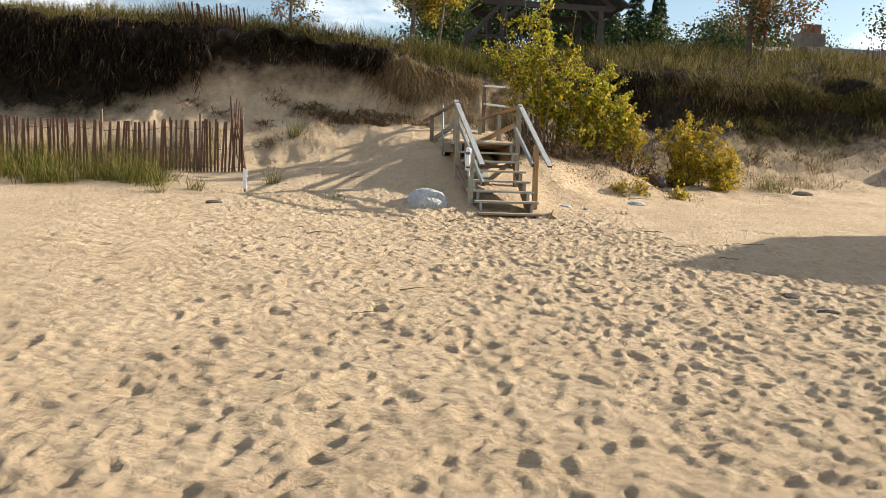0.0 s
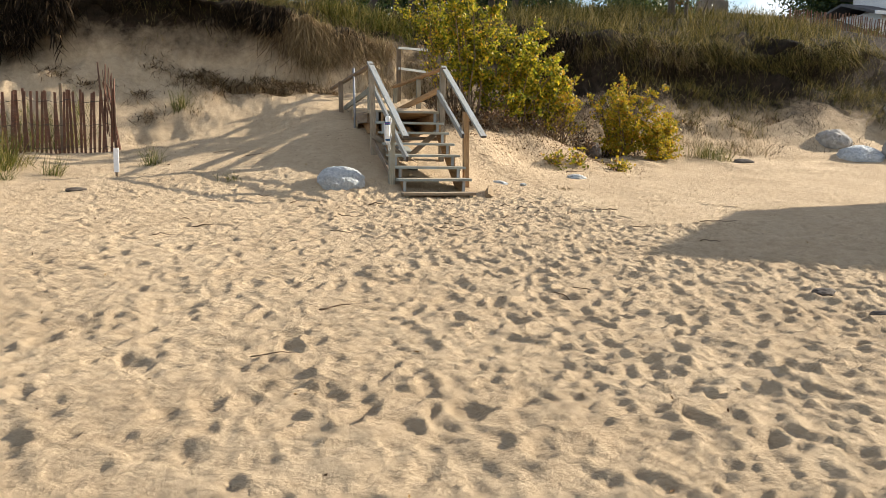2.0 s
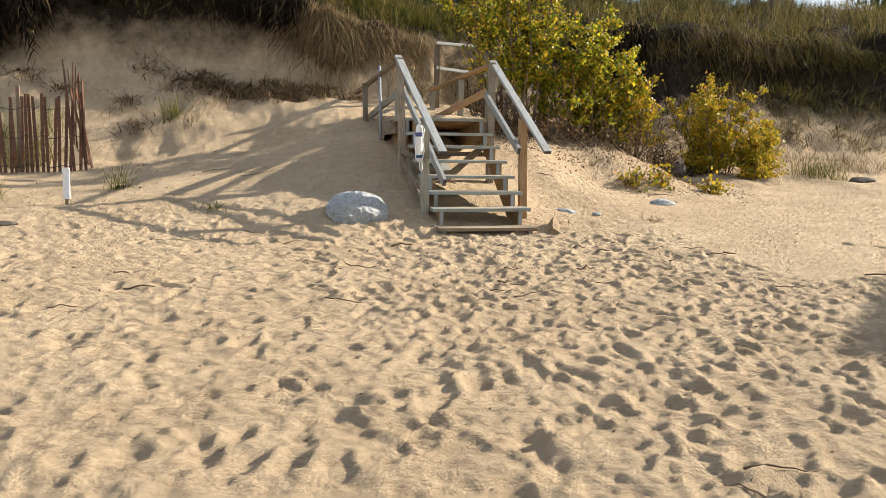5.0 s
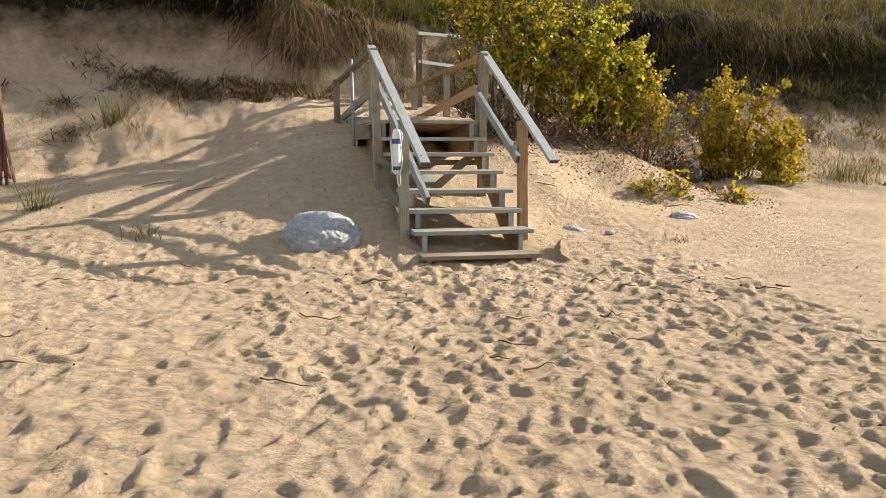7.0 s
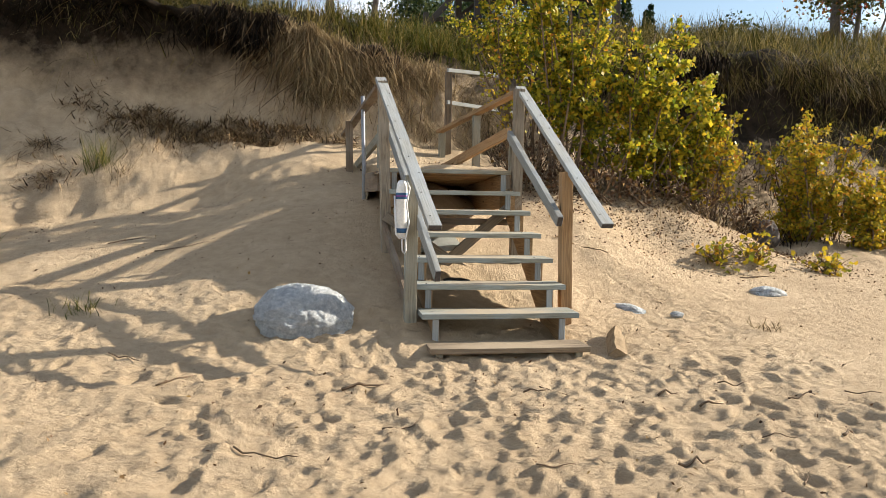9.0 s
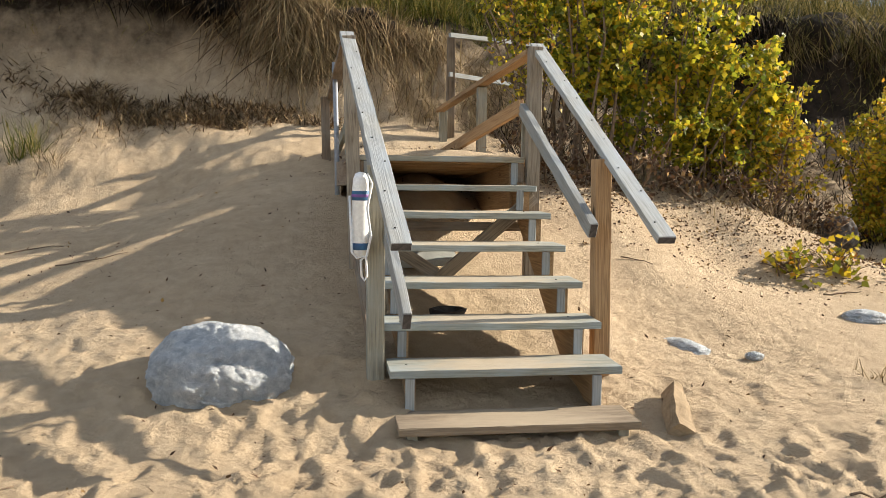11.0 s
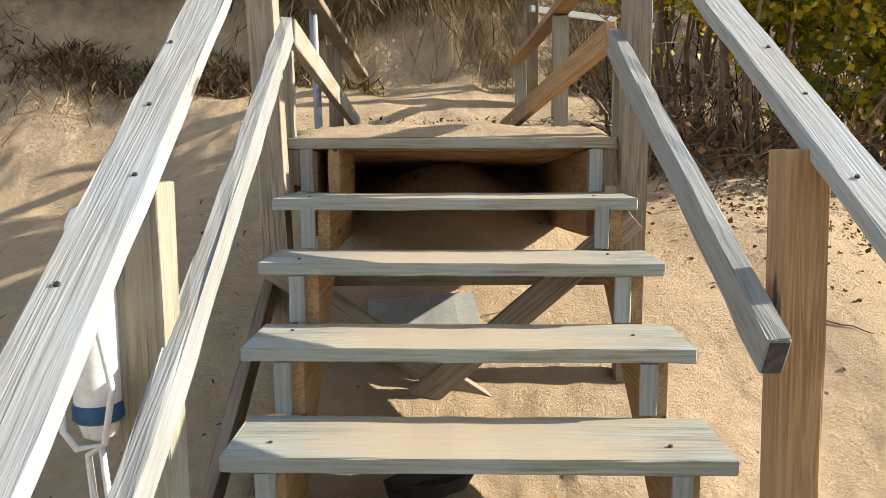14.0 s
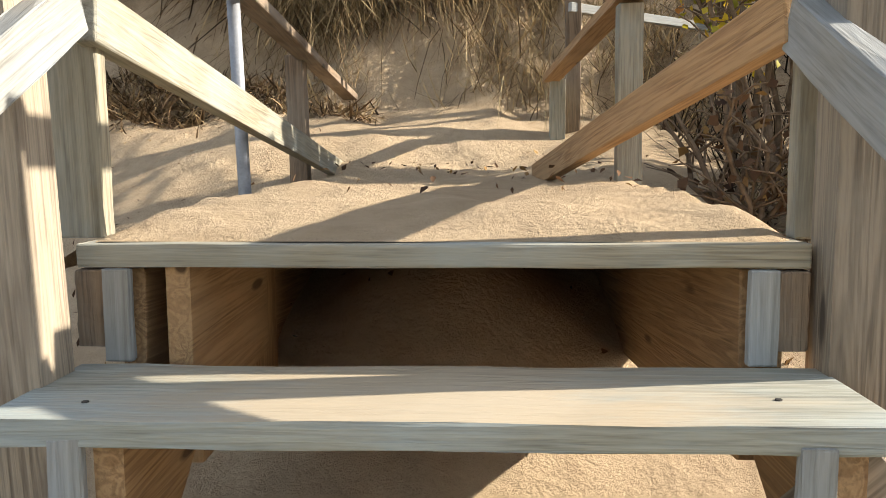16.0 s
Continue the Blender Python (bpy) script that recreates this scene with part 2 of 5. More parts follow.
STONE_BROWN = plain_material("brown_stone_wall", (0.17, 0.14, 0.11), (0.30, 0.25, 0.20), 2, 0.9)
GLASS_DARK = plain_material("window_pane", (0.02, 0.025, 0.03), (0.04, 0.05, 0.06), 1, 0.08, 0.0)
BLACK_PLASTIC = plain_material("black_plastic", (0.012, 0.012, 0.012), (0.03, 0.028, 0.026), 10, 0.6)
CONCRETE = plain_material("grey_concrete", (0.30, 0.315, 0.29), (0.40, 0.41, 0.375), 10, 0.9)
PEAT = plain_material("peat_block", (0.19, 0.135, 0.08), (0.34, 0.255, 0.16), 12, 0.95, 0.6)
GRASS_GREEN = leaf_material("beach_grass", [(0.0, (0.018, 0.022, 0.006)), (0.4, (0.085, 0.08, 0.016)), (0.75, (0.23, 0.175, 0.05)), (1.0, (0.40, 0.30, 0.12))], 0.6, 0.25)
GRASS_FRESH = leaf_material("fresh_beach_grass", [(0.0, (0.03, 0.045, 0.008)), (0.45, (0.10, 0.11, 0.016)), (0.8, (0.24, 0.20, 0.045)), (1.0, (0.38, 0.29, 0.11))], 0.55, 0.3)
GRASS_DRY = leaf_material("dry_grass", [(0.0, (0.07, 0.045, 0.025)), (0.5, (0.25, 0.175, 0.09)), (1.0, (0.48, 0.37, 0.21))], 0.7, 0.2)
WRACK = leaf_material("straw_and_roots", [(0.0, (0.03, 0.02, 0.012)), (0.4, (0.15, 0.095, 0.052)), (0.75, (0.30, 0.205, 0.115)), (1.0, (0.5, 0.37, 0.21))], 0.85, 0.1)
# roots and turf, near-black: the bank's shade is put into the colour
ROOT_SHADED = leaf_material("shaded_roots_and_turf", [(0.0, (0.006, 0.004, 0.0025)), (0.6, (0.018, 0.012, 0.007)), (0.9, (0.06, 0.04, 0.022)), (1.0, (0.2, 0.14, 0.08))], 0.9, 0.1)
POPLAR = leaf_material("poplar_leaf", [(0.0, (0.07, 0.10, 0.012)), (0.4, (0.24, 0.25, 0.02)), (0.75, (0.55, 0.47, 0.032)), (0.96, (0.62, 0.42, 0.03)), (1.0, (0.55, 0.22, 0.03))], 0.5, 0.52)
POPLAR_GOLD = leaf_material("golden_poplar_leaf", [(0.0, (0.12, 0.14, 0.014)), (0.4, (0.40, 0.34, 0.026)), (0.85, (0.66, 0.44, 0.03)), (1.0, (0.45, 0.17, 0.03))], 0.5, 0.42)
OAK_GREEN = leaf_material("green_leaf", [(0.0, (0.02, 0.035, 0.012)), (0.6, (0.05, 0.085, 0.025)), (1.0, (0.13, 0.14, 0.03))], 0.5, 0.3)
CONIFER = leaf_material("conifer_needles", [(0.0, (0.012, 0.028, 0.012)), (0.7, (0.03, 0.06, 0.025)), (1.0, (0.07, 0.09, 0.03))], 0.6, 0.15)
AUTUMN = leaf_material("autumn_leaf", [(0.0, (0.03, 0.045, 0.012)), (0.6, (0.11, 0.11, 0.024)), (0.85, (0.26, 0.13, 0.03)), (1.0, (0.36, 0.06, 0.03))], 0.45, 0.35)
FALLEN = leaf_material("fallen_leaf", [(0.0, (0.05, 0.03, 0.02)), (0.7, (0.16, 0.09, 0.05)), (1.0, (0.35, 0.22, 0.08))], 0.8, 0.1)

# ---- mesh helpers ----
def mesh_from(name, verts, faces, mat, smooth=False):
    me = bpy.data.meshes.new(name)
    me.from_pydata([tuple(v) for v in verts], [], [tuple(f) for f in faces])
    me.materials.append(mat)
    if smooth:
        me.shade_smooth()
    return me


def part(name, bm, mat, parent, label="", m=None, smooth=False):
    me = bpy.data.meshes.new(name)
    bm.to_mesh(me)
    bm.free()
    me.materials.append(mat)
    if smooth:
        me.shade_smooth()
    ob = new(name, me)
    if parent is not None:
        ob.parent = parent
    if m is not None:
        ob.matrix_basis = m
    return tagged(ob, label)


def thing(name, at, label, category, group="", rz=0.0):
    ob = new(name)
    ob.empty_display_size = 0.1
    ob.matrix_basis = pose(*at, 0, 0, rz)
    return tagged(ob, label, category, group)


RNG = random.Random(5)


def board_bm(length, width, thick, cuts=6, wear=0.0015, bevel=0.004):
    """A board along x from 0 to length, centred in y and z, with softened and slightly worn edges."""
    bm = bmesh.new()
    bmesh.ops.create_cube(bm, size=1)
    bmesh.ops.scale(bm, vec=(length, width, thick), verts=bm.verts)
    bmesh.ops.translate(bm, vec=(length / 2, 0, 0), verts=bm.verts)
    along = [e for e in bm.edges if abs(e.verts[0].co.x - e.verts[1].co.x) > length * 0.5]
    bmesh.ops.subdivide_edges(bm, edges=along, cuts=cuts)
    if bevel:
        edges = [e for e in bm.edges if e.is_manifold and e.calc_face_angle(0) > 1.0]
        bmesh.ops.bevel(bm, geom=edges, offset=bevel, segments=2, affect="EDGES", profile=0.6)
    for v in bm.verts:
        v.co += Vector((0, RNG.uniform(-wear, wear), RNG.uniform(-wear, wear)))
    return bm


def along(a, b, roll=0.0):
    """A pose whose x axis runs from a to b, and whose z axis is as upright as it can be."""
    a, b = Vector(a), Vector(b)
    x = (b - a).normalized()
    up = Vector((0, 0, 1)) if abs(x.z) < 0.98 else Vector((0, 1, 0))
    y = up.cross(x).normalized()
    z = x.cross(y)
    m = Matrix((x, y, z)).transposed().to_4x4()
    return Matrix.Translation(a) @ m @ pose(0, 0, 0, roll, 0, 0)


def beam(name, a, b, width, thick, mat, parent, label="", roll=0.0, wear=0.0015, cuts=6):
    a, b = Vector(a), Vector(b)
    inv = parent.matrix_basis.inverted() if parent is not None else Matrix()
    return part(name, board_bm((b - a).length, width, thick, cuts, wear), mat, parent, label, inv @ along(a, b, roll))


def tube_data(path, radii, n=6):
    """Verts and faces of a tapered tube along a path."""
    verts, faces = [], []
    for i, p in enumerate(path):
        p = Vector(p)
        d = (Vector(path[min(i + 1, len(path) - 1)]) - Vector(path[max(i - 1, 0)])).normalized()
        s = d.cross(Vector((0.3, 0.9, 0.2))).normalized()
        t = d.cross(s)
        for k in range(n):
            a = 2 * math.pi * k / n
            verts.append(p + radii[i] * (math.cos(a) * s + math.sin(a) * t))
    for i in range(len(path) - 1):
        for k in range(n):
            a, b = i * n + k, i * n + (k + 1) % n
            faces.append((a, b, b + n, a + n))
    faces.append(tuple(range(n - 1, -1, -1)))
    faces.append(tuple(range((len(path) - 1) * n, len(path) * n)))
    return verts, faces


def joined(chunks):
    verts, faces = [], []
    for v, f in chunks:
        k = len(verts)
        verts.extend(v)
        faces.extend(tuple(i + k for i in q) for q in f)
    return verts, faces


def quick_mesh(name, verts, faces, mat, smooth=True):
    """A mesh from arrays; all faces have the same number of corners."""
    verts, faces = np.asarray(verts, dtype=np.float32), np.asarray(faces, dtype=np.int32)
    me = bpy.data.meshes.new(name)
    n, k = faces.shape
    me.vertices.add(len(verts))
    me.vertices.foreach_set("co", verts.ravel())
    me.loops.add(n * k)
    me.loops.foreach_set("vertex_index", faces.ravel())
    me.polygons.add(n)
    me.polygons.foreach_set("loop_start", np.arange(0, n * k, k, dtype=np.int32))
    me.update(calc_edges=True)
    me.validate()
    me.materials.append(mat)
    if smooth:
        me.shade_smooth()
    return me


def blade_mesh(name, base, lean, length, width, mat, rng, droop=0.5):
    """Grass blades: base (n,3), lean (n,3) unit growing direction, length (n), width (n). Each bends over in three steps."""
    n = len(base)
    az = rng.uniform(0, 2 * np.pi, n)
    side = np.stack([np.cos(az), np.sin(az), np.zeros(n)], 1)
    bend = np.cross(lean, side)
    bend[:, 2] -= 0.6
    rows = []
    for k, (s, w) in enumerate(((0, 1.0), (0.4, 0.85), (0.75, 0.55))):
        c = base + lean * (length * s)[:, None] + bend * (length * droop * s * s)[:, None]
        rows += [c - side * (width * w / 2)[:, None], c + side * (width * w / 2)[:, None]]
    tip = base + lean * length[:, None] + bend * (length * droop)[:, None]
    verts = np.stack(rows + [tip], 1).reshape(-1, 3)
    o = (np.arange(n) * 7)[:, None]
    tri = np.array([[0, 1, 3], [0, 3, 2], [2, 3, 5], [2, 5, 4], [4, 5, 6]])
    faces = (o[:, :, None] + tri[None]).reshape(-1, 3)
    return quick_mesh(name, verts, faces, mat, False)


def leaf_mesh(name, centre, size, mat, rng, aspect=0.8, up=0.5):
    """Leaves: folded rhombic blades, each its own island, turned at random."""
    n = len(centre)
    d = rng.normal(size=(n, 3))
    d[:, 2] -= 0.5
    d /= np.linalg.norm(d, axis=1)[:, None]
    q = rng.normal(size=(n, 3))
    q[:, 2] += up
    s = np.cross(d, q)
    s /= np.linalg.norm(s, axis=1)[:, None] + 1e-6
    nn = np.cross(s, d)
    L, W = size[:, None], size[:, None] * aspect
    p0 = centre
    p1 = centre + d * L * 0.35 + s * W * 0.5 + nn * L * 0.08
    p2 = centre + d * L
    p3 = centre + d * L * 0.35 - s * W * 0.5 + nn * L * 0.08
    pm = centre + d * L * 0.45
    verts = np.stack([p0, p1, p2, p3, pm], 1).reshape(-1, 3)
    o = (np.arange(n) * 5)[:, None]
    tri = np.array([[0, 1, 4], [1, 2, 4], [2, 3, 4], [3, 0, 4]])
    faces = (o[:, :, None] + tri[None]).reshape(-1, 3)
    return quick_mesh(name, verts, faces, mat, False)

# ---- ground ----
BEACH = ((-400, -3.0), (-60, -1.0), (-14, -0.24), (-7, -0.1), (-2, 0.0), (0, 0.1))
# x, then five (y, z) stations up the bank
BANK = (
    (-14, 3, 0.40, 5.2, 0.60, 7.1, 2.4, 7.3, 4.05, 9.0, 4.40),
    (-8, 2, 0.36, 5.0, 0.55, 7.15, 2.4, 7.35, 4.05, 8.8, 4.45),
    (-5, 1.5, 0.34, 4.8, 0.72, 7.05, 2.6, 7.45, 4.05, 8.8, 4.40),
    (-3, 1.5, 0.42, 4.6, 0.95, 6.95, 2.45, 7.35, 3.85, 8.6, 4.25),
    (-1.5, 1.0, 0.42, 3.9, 1.18, 6.5, 2.05, 6.95, 3.4, 8.2, 3.95),
    (-0.7, 0.8, 0.38, 3.0, 1.02, 6.2, 1.90, 6.95, 3.1, 8.2, 3.85),
    (0.5, 0.9, 0.26, 3.1, 0.98, 6.2, 1.95, 7.2, 3.0, 8.6, 3.80),
    (1.4, 1.5, 0.30, 3.2, 1.05, 5.9, 1.75, 7.15, 2.9, 8.8, 3.80),
    (2.8, 2.8, 0.45, 4.2, 1.15, 6.2, 1.85, 7.35, 3.0, 9.2, 3.95),
    (5, 3.8, 0.44, 5.2, 0.62, 7.3, 2.35, 7.6, 3.5, 10.0, 4.30),
    (9, 4.4, 0.56, 5.8, 0.90, 7.7, 2.4, 7.9, 3.55, 11.5, 4.75),
    (14, 4.6, 0.60, 6.4, 1.10, 8.35, 2.4, 8.6, 3.6, 12.0, 4.85),
    (24, 6.0, 0.70, 8.0, 1.20, 10.0, 2.5, 11.0, 3.9, 14.0, 5.00),
)


def column(row):
    pts = list(BEACH) + [(row[i], row[i + 1]) for i in range(1, 11, 2)]
    pts += [(pts[-1][0] + 5, pts[-1][1] + 0.35), (40, pts[-1][1] + 1.6), (400, pts[-1][1] + 2.5)]
    return np.array(pts)


def vnoise(x, y, scale, seed):
    """Smooth value noise on arrays."""
    rs = np.random.RandomState(seed)
    tab = rs.uniform(-1, 1, (256, 256))
    u, v = x * scale, y * scale
    i, j = np.floor(u).astype(int), np.floor(v).astype(int)
    f, g = u - i, v - j
    f, g = f * f * (3 - 2 * f), g * g * (3 - 2 * g)
    a, b = tab[i % 256, j % 256], tab[(i + 1) % 256, j % 256]
    c, d = tab[i % 256, (j + 1) % 256], tab[(i + 1) % 256, (j + 1) % 256]
    return (a * (1 - f) + b * f) * (1 - g) + (c * (1 - f) + d * f) * g


def bank_shift(x):
    """How far the bank's edge wanders in and out."""
    x = np.asarray(x, float)
    return 0.20 * vnoise(x, x * 0, 0.8, 3) + 0.34 * vnoise(x, x * 0, 0.31, 4) * np.clip(np.abs(x) - 1.5, 0, 1)


def ground_height(x, y):
    """The smooth height of the ground, without footprints."""
    x, y = np.asarray(x, float), np.asarray(y, float)
    yy = y + np.clip((y - 4.5) / 2, 0, 1) * bank_shift(x)
    cols = np.array([np.interp(yy, c[:, 0], c[:, 1]) for c in (column(r) for r in BANK)])
    xs = np.array([r[0] for r in BANK], float)
    xc = np.clip(x, xs[0], xs[-1] - 1e-6)
    k = np.clip(np.searchsorted(xs, xc, side="right") - 1, 0, len(xs) - 2)
    f = (xc - xs[k]) / (xs[k + 1] - xs[k])
    f = f * f * (3 - 2 * f)
    lo = np.take_along_axis(cols, k[None], 0)[0]
    hi = np.take_along_axis(cols, k[None] + 1, 0)[0]
    z = lo * (1 - f) + hi * f
    z = z + 0.32 * np.exp(-((x + 0.12) / 0.40) ** 2 - ((y - 3.0) / 0.45) ** 2)
    rough = np.clip((y - 0.5) / 3, 0.25, 1.0)
    z = z + 0.05 * rough * vnoise(x, y, 0.9, 5) + 0.03 * rough * vnoise(x, y, 2.6, 6)
    slope = np.clip((y - 3.2) / 1.5, 0, 1) * np.clip((7.2 - y) / 1.0, 0, 1)
    z = z + slope * (0.03 * vnoise(x, y, 2.9, 31) + 0.014 * vnoise(x, y, 7.5, 32))
    steep = np.clip((y - 5.6) / 0.8, 0, 1) * np.clip((10.5 - y) / 1.5, 0, 1)
    return z + steep * (0.12 * vnoise(x, y, 1.7, 8) + 0.09 * vnoise(x, y, 5.2, 9))


def gz(x, y):
    return float(ground_height(np.array([x]), np.array([y]))[0])


def spaced(a, b, step):
    return np.arange(a, b - step * 0.5, step)


def grown(a, step, grow, end):
    out = [a]
    while abs(out[-1]) < abs(end):
        step *= grow
        out.append(out[-1] + (step if end > 0 else -step))
    return np.array(out)


GRID = {}


def sand_height(x, y):
    """The height of the trodden surface, prints and lumps included."""
    xs, ys, Z = GRID["x"], GRID["y"], GRID["z"]
    i = np.clip(np.searchsorted(xs, x) - 1, 0, len(xs) - 2)
    j = np.clip(np.searchsorted(ys, y) - 1, 0, len(ys) - 2)
    f, g = (x - xs[i]) / (xs[i + 1] - xs[i]), (y - ys[j]) / (ys[j + 1] - ys[j])
    return (Z[i, j] * (1 - f) + Z[i + 1, j] * f) * (1 - g) + (Z[i, j + 1] * (1 - f) + Z[i + 1, j + 1] * f) * g


def build_ground():
    xs = np.concatenate([grown(-8.0, 0.06, 1.16, -420)[::-1], spaced(-8.0 + 0.04, -5.2, 0.04), spaced(-5.2, 5.6, 0.021), spaced(5.6, 8.0, 0.04), grown(8.0, 0.06, 1.13, 420)])
    ys = np.concatenate([grown(-12.6, 0.06, 1.2, -420)[::-1], spaced(-12.6 + 0.025, -11.6, 0.025), spaced(-11.6, 1.4, 0.021), spaced(1.4, 2.4, 0.03), spaced(2.4, 9.2, 0.055), grown(9.2, 0.07, 1.13, 420)])
    X, Y = np.meshgrid(xs, ys, indexing="ij")
    Z = ground_height(X.ravel(), Y.ravel()).reshape(X.shape)
    D = np.zeros_like(Z)
    rs = np.random.RandomState(11)

    W = vnoise(X, Y, 11.0, 25) * 0.6 + vnoise(X, Y, 24.0, 26) * 0.4

    def press(px, py, ang, ln, wd, depth, rim):
        r = ln * 2.0
        i0, i1 = np.searchsorted(xs, (px - r, px + r))
        j0, j1 = np.searchsorted(ys, (py - r, py + r))
        if i1 - i0 < 3 or j1 - j0 < 3:
            return
        x, y = X[i0:i1, j0:j1] - px, Y[i0:i1, j0:j1] - py
        u, v = x * math.cos(ang) + y * math.sin(ang), -x * math.sin(ang) + y * math.cos(ang)
        q = np.sqrt((u / ln) ** 2 + (v / wd) ** 2) * (1 + 0.42 * W[i0:i1, j0:j1])
        tilt = 1 + 0.45 * u / ln
        inside = np.exp(-(q / 1.05) ** 6)
        D[i0:i1, j0:j1] = D[i0:i1, j0:j1] * (1 - 0.75 * inside) - depth * tilt * np.exp(-(q / 0.88) ** 4.6) + rim * np.exp(-((q - 1.15) / 0.3) ** 2)

    # trodden path from the steps outwards, and scattered prints to both sides
    n = 0
    while n < 7600:
        y = rs.uniform(-12.6, 1.2)
        path = -0.1 + 0.1 * min(0, y + 2) + 0.012 * max(0, -y - 3) ** 2
        if rs.uniform() < 0.62:
            x = path + rs.normal() * (0.7 + 0.24 * abs(y)) + 0.12 * abs(y)
        else:
            x = rs.uniform(-8, 8)
        if abs(x) > 8 or (y > -0.05 and x > -0.8) or (y > 0.6) or (x > 2.2 and y > -3.2 + 0.25 * x and rs.uniform() < 0.93):
            continue
        if x < -1.4 and rs.uniform() < 0.5:
            continue
        n += 1
        ang = math.pi / 2 + rs.normal() * 0.6 + (math.pi if rs.uniform() < 0.5 else 0)
        s = rs.uniform(0.5, 1.15)
        press(x, y, ang, 0.14 * s, 0.068 * s * rs.uniform(0.85, 1.35), (0.007 + 0.020 * rs.uniform() ** 1.5) * s, rs.uniform(0.002, 0.011))
    D = np.clip(D, -0.042, 0.025)
    amp = np.clip((Y + 14) / 2, 0, 1) * np.clip((3.2 - Y) / 2.5, 0, 1)
    amp = amp * np.clip((8.0 - np.abs(X)) / 1.6, 0, 1) * np.clip((Y + 12.6) / 0.9, 0, 1)
    lumps = 0.012 * vnoise(X, Y, 3.1, 21) + 0.008 * vnoise(X, Y, 7.0, 22) + 0.0075 * vnoise(X, Y, 14.0, 23) + 0.0075 * vnoise(X * 0.8 + Y * 0.3, Y, 23.0, 24)
    lumps = lumps + 0.014 * (0.3 - np.abs(vnoise(X + 0.2 * Y, Y, 6.3, 27))) + 0.013 * (0.3 - np.abs(vnoise(X, Y, 12.7, 28))) + 0.007 * (0.3 - np.abs(vnoise(X + 0.3 * Y, Y, 19.0, 29)))
    calm = np.where((X > 2.2) & (Y > -2.5), 0.35, 1.0)
    Z = Z + (D + lumps * calm) * amp
    GRID.update(x=xs, y=ys, z=Z)
    nx, ny = X.shape
    idx = np.arange(nx * ny).reshape(nx, ny)
    faces = np.stack([idx[:-1, :-1], idx[1:, :-1], idx[1:, 1:], idx[:-1, 1:]], -1).reshape(-1, 4)
    me = quick_mesh("ground", np.stack([X, Y, Z], -1).reshape(-1, 3), faces, SAND)
    return tagged(new("ground", me), "pale trodden beach sand rising into an eroded dune bank", "ground", kind="structure")


ground = build_ground()

# ---- beach stairs ----
RISE, RUN = 0.1805, 0.285
stairs = thing("beach_stairs", (0, 0, 0.1), "weathered open wooden beach stairs with handrails, half buried in sand", "stairs")


def step_x(y):
    """The flight leans a little: the middle of a tread at depth y."""
    return 0.012 - 0.058 * y


for k in range(7):
    y, z = RUN * k, 0.2 + RISE * k - (0.018 if k == 0 else 0.015 if k == 6 else 0)
    w = 1.185 if k else 1.16
    c = step_x(y) + (0.01 - 0.004 * max(0, k - 2) if k else 0.0)
    tread = beam("tread", (c - w / 2, y + 0.14, z - 0.019), (c + w / 2, y + 0.14 + RNG.uniform(-0.008, 0.008), z - 0.019 + RNG.uniform(-0.006, 0.006)), 0.28, 0.038, WOOD_TREAD if k else WOOD_LOW, stairs, ("grey weathered plank dusted with sand" if k else "brown plank half covered with sand") if k < 4 else "", 0, 0.002, 10)

# lowest step on two short legs with a back board
for sx in (-0.5, 0.52):
    beam("step_leg", (sx, 0.05, -0.05), (sx, 0.05, 0.145), 0.05, 0.04, WOOD_GREY, stairs)
beam("back_board", (-0.53, 0.25, 0.08), (0.55, 0.25, 0.08), 0.03, 0.15, WOOD_OLD, stairs)

# stringers: saw-tooth boards under the tread ends
def stringer_bm():
    prof = []
    for k in range(1, 8):
        y, z = RUN * k + 0.02, 0.2 + RISE * k - 0.04
        if k == 1:
            prof.append((y, z - 0.30))
        prof.append((y, z))
        prof.append((y + RUN, z))
    prof.append((RUN * 8 + 0.25, 0.2 + RISE * 7 - 0.04))
    prof.append((RUN * 8 + 0.25, 0.2 + RISE * 7 - 0.30))
    prof.append((RUN * 7 + 0.05, 0.2 + RISE * 7 - 0.32))
    prof.append((RUN * 1 + 0.20, 0.2 + RISE * 1 - 0.34))
    bm = bmesh.new()
    a = [bm.verts.new((y, -0.02, z)) for y, z in prof]
    b = [bm.verts.new((y, 0.02, z)) for y, z in prof]
    bm.faces.new(a)
    bm.faces.new(b[::-1])
    for i in range(len(prof)):
        j = (i + 1) % len(prof)
        bm.faces.new((a[j], a[i], b[i], b[j]))
    bmesh.ops.recalc_face_normals(bm, faces=bm.faces)
    bmesh.ops.triangulate(bm, faces=[f for f in bm.faces if len(f.verts) > 4])
    return bm


inv_s = stairs.matrix_basis.inverted()
for sx in (-0.47, 0.485):
    m = Matrix.Translation((sx, 0, 0)) @ Matrix(((0.058 * -1, -1, 0, 0), (1, 0, 0, 0), (0, 0, 1, 0), (0, 0, 0, 1)))
    part("stringer", stringer_bm(), WOOD_BROWN, stairs, "brown saw-toothed stringer", inv_s @ m)
    # pale facing strips nailed on the cut ends under each tread
    for k in range(1, 8):
        y, z = RUN * k, 0.2 + RISE * k
        x = sx - 0.058 * y + ((-0.038 if sx < 0 else 0.040) if k == 7 else 0.0)
        beam("cleat", (x, y + 0.008, z - RISE - (0.12 if k == 1 else 0.015 if k == 7 else 0.0) + 0.002), (x, y + 0.008, z - 0.04), 0.046, 0.018, WOOD_RAIL, stairs, cuts=1)

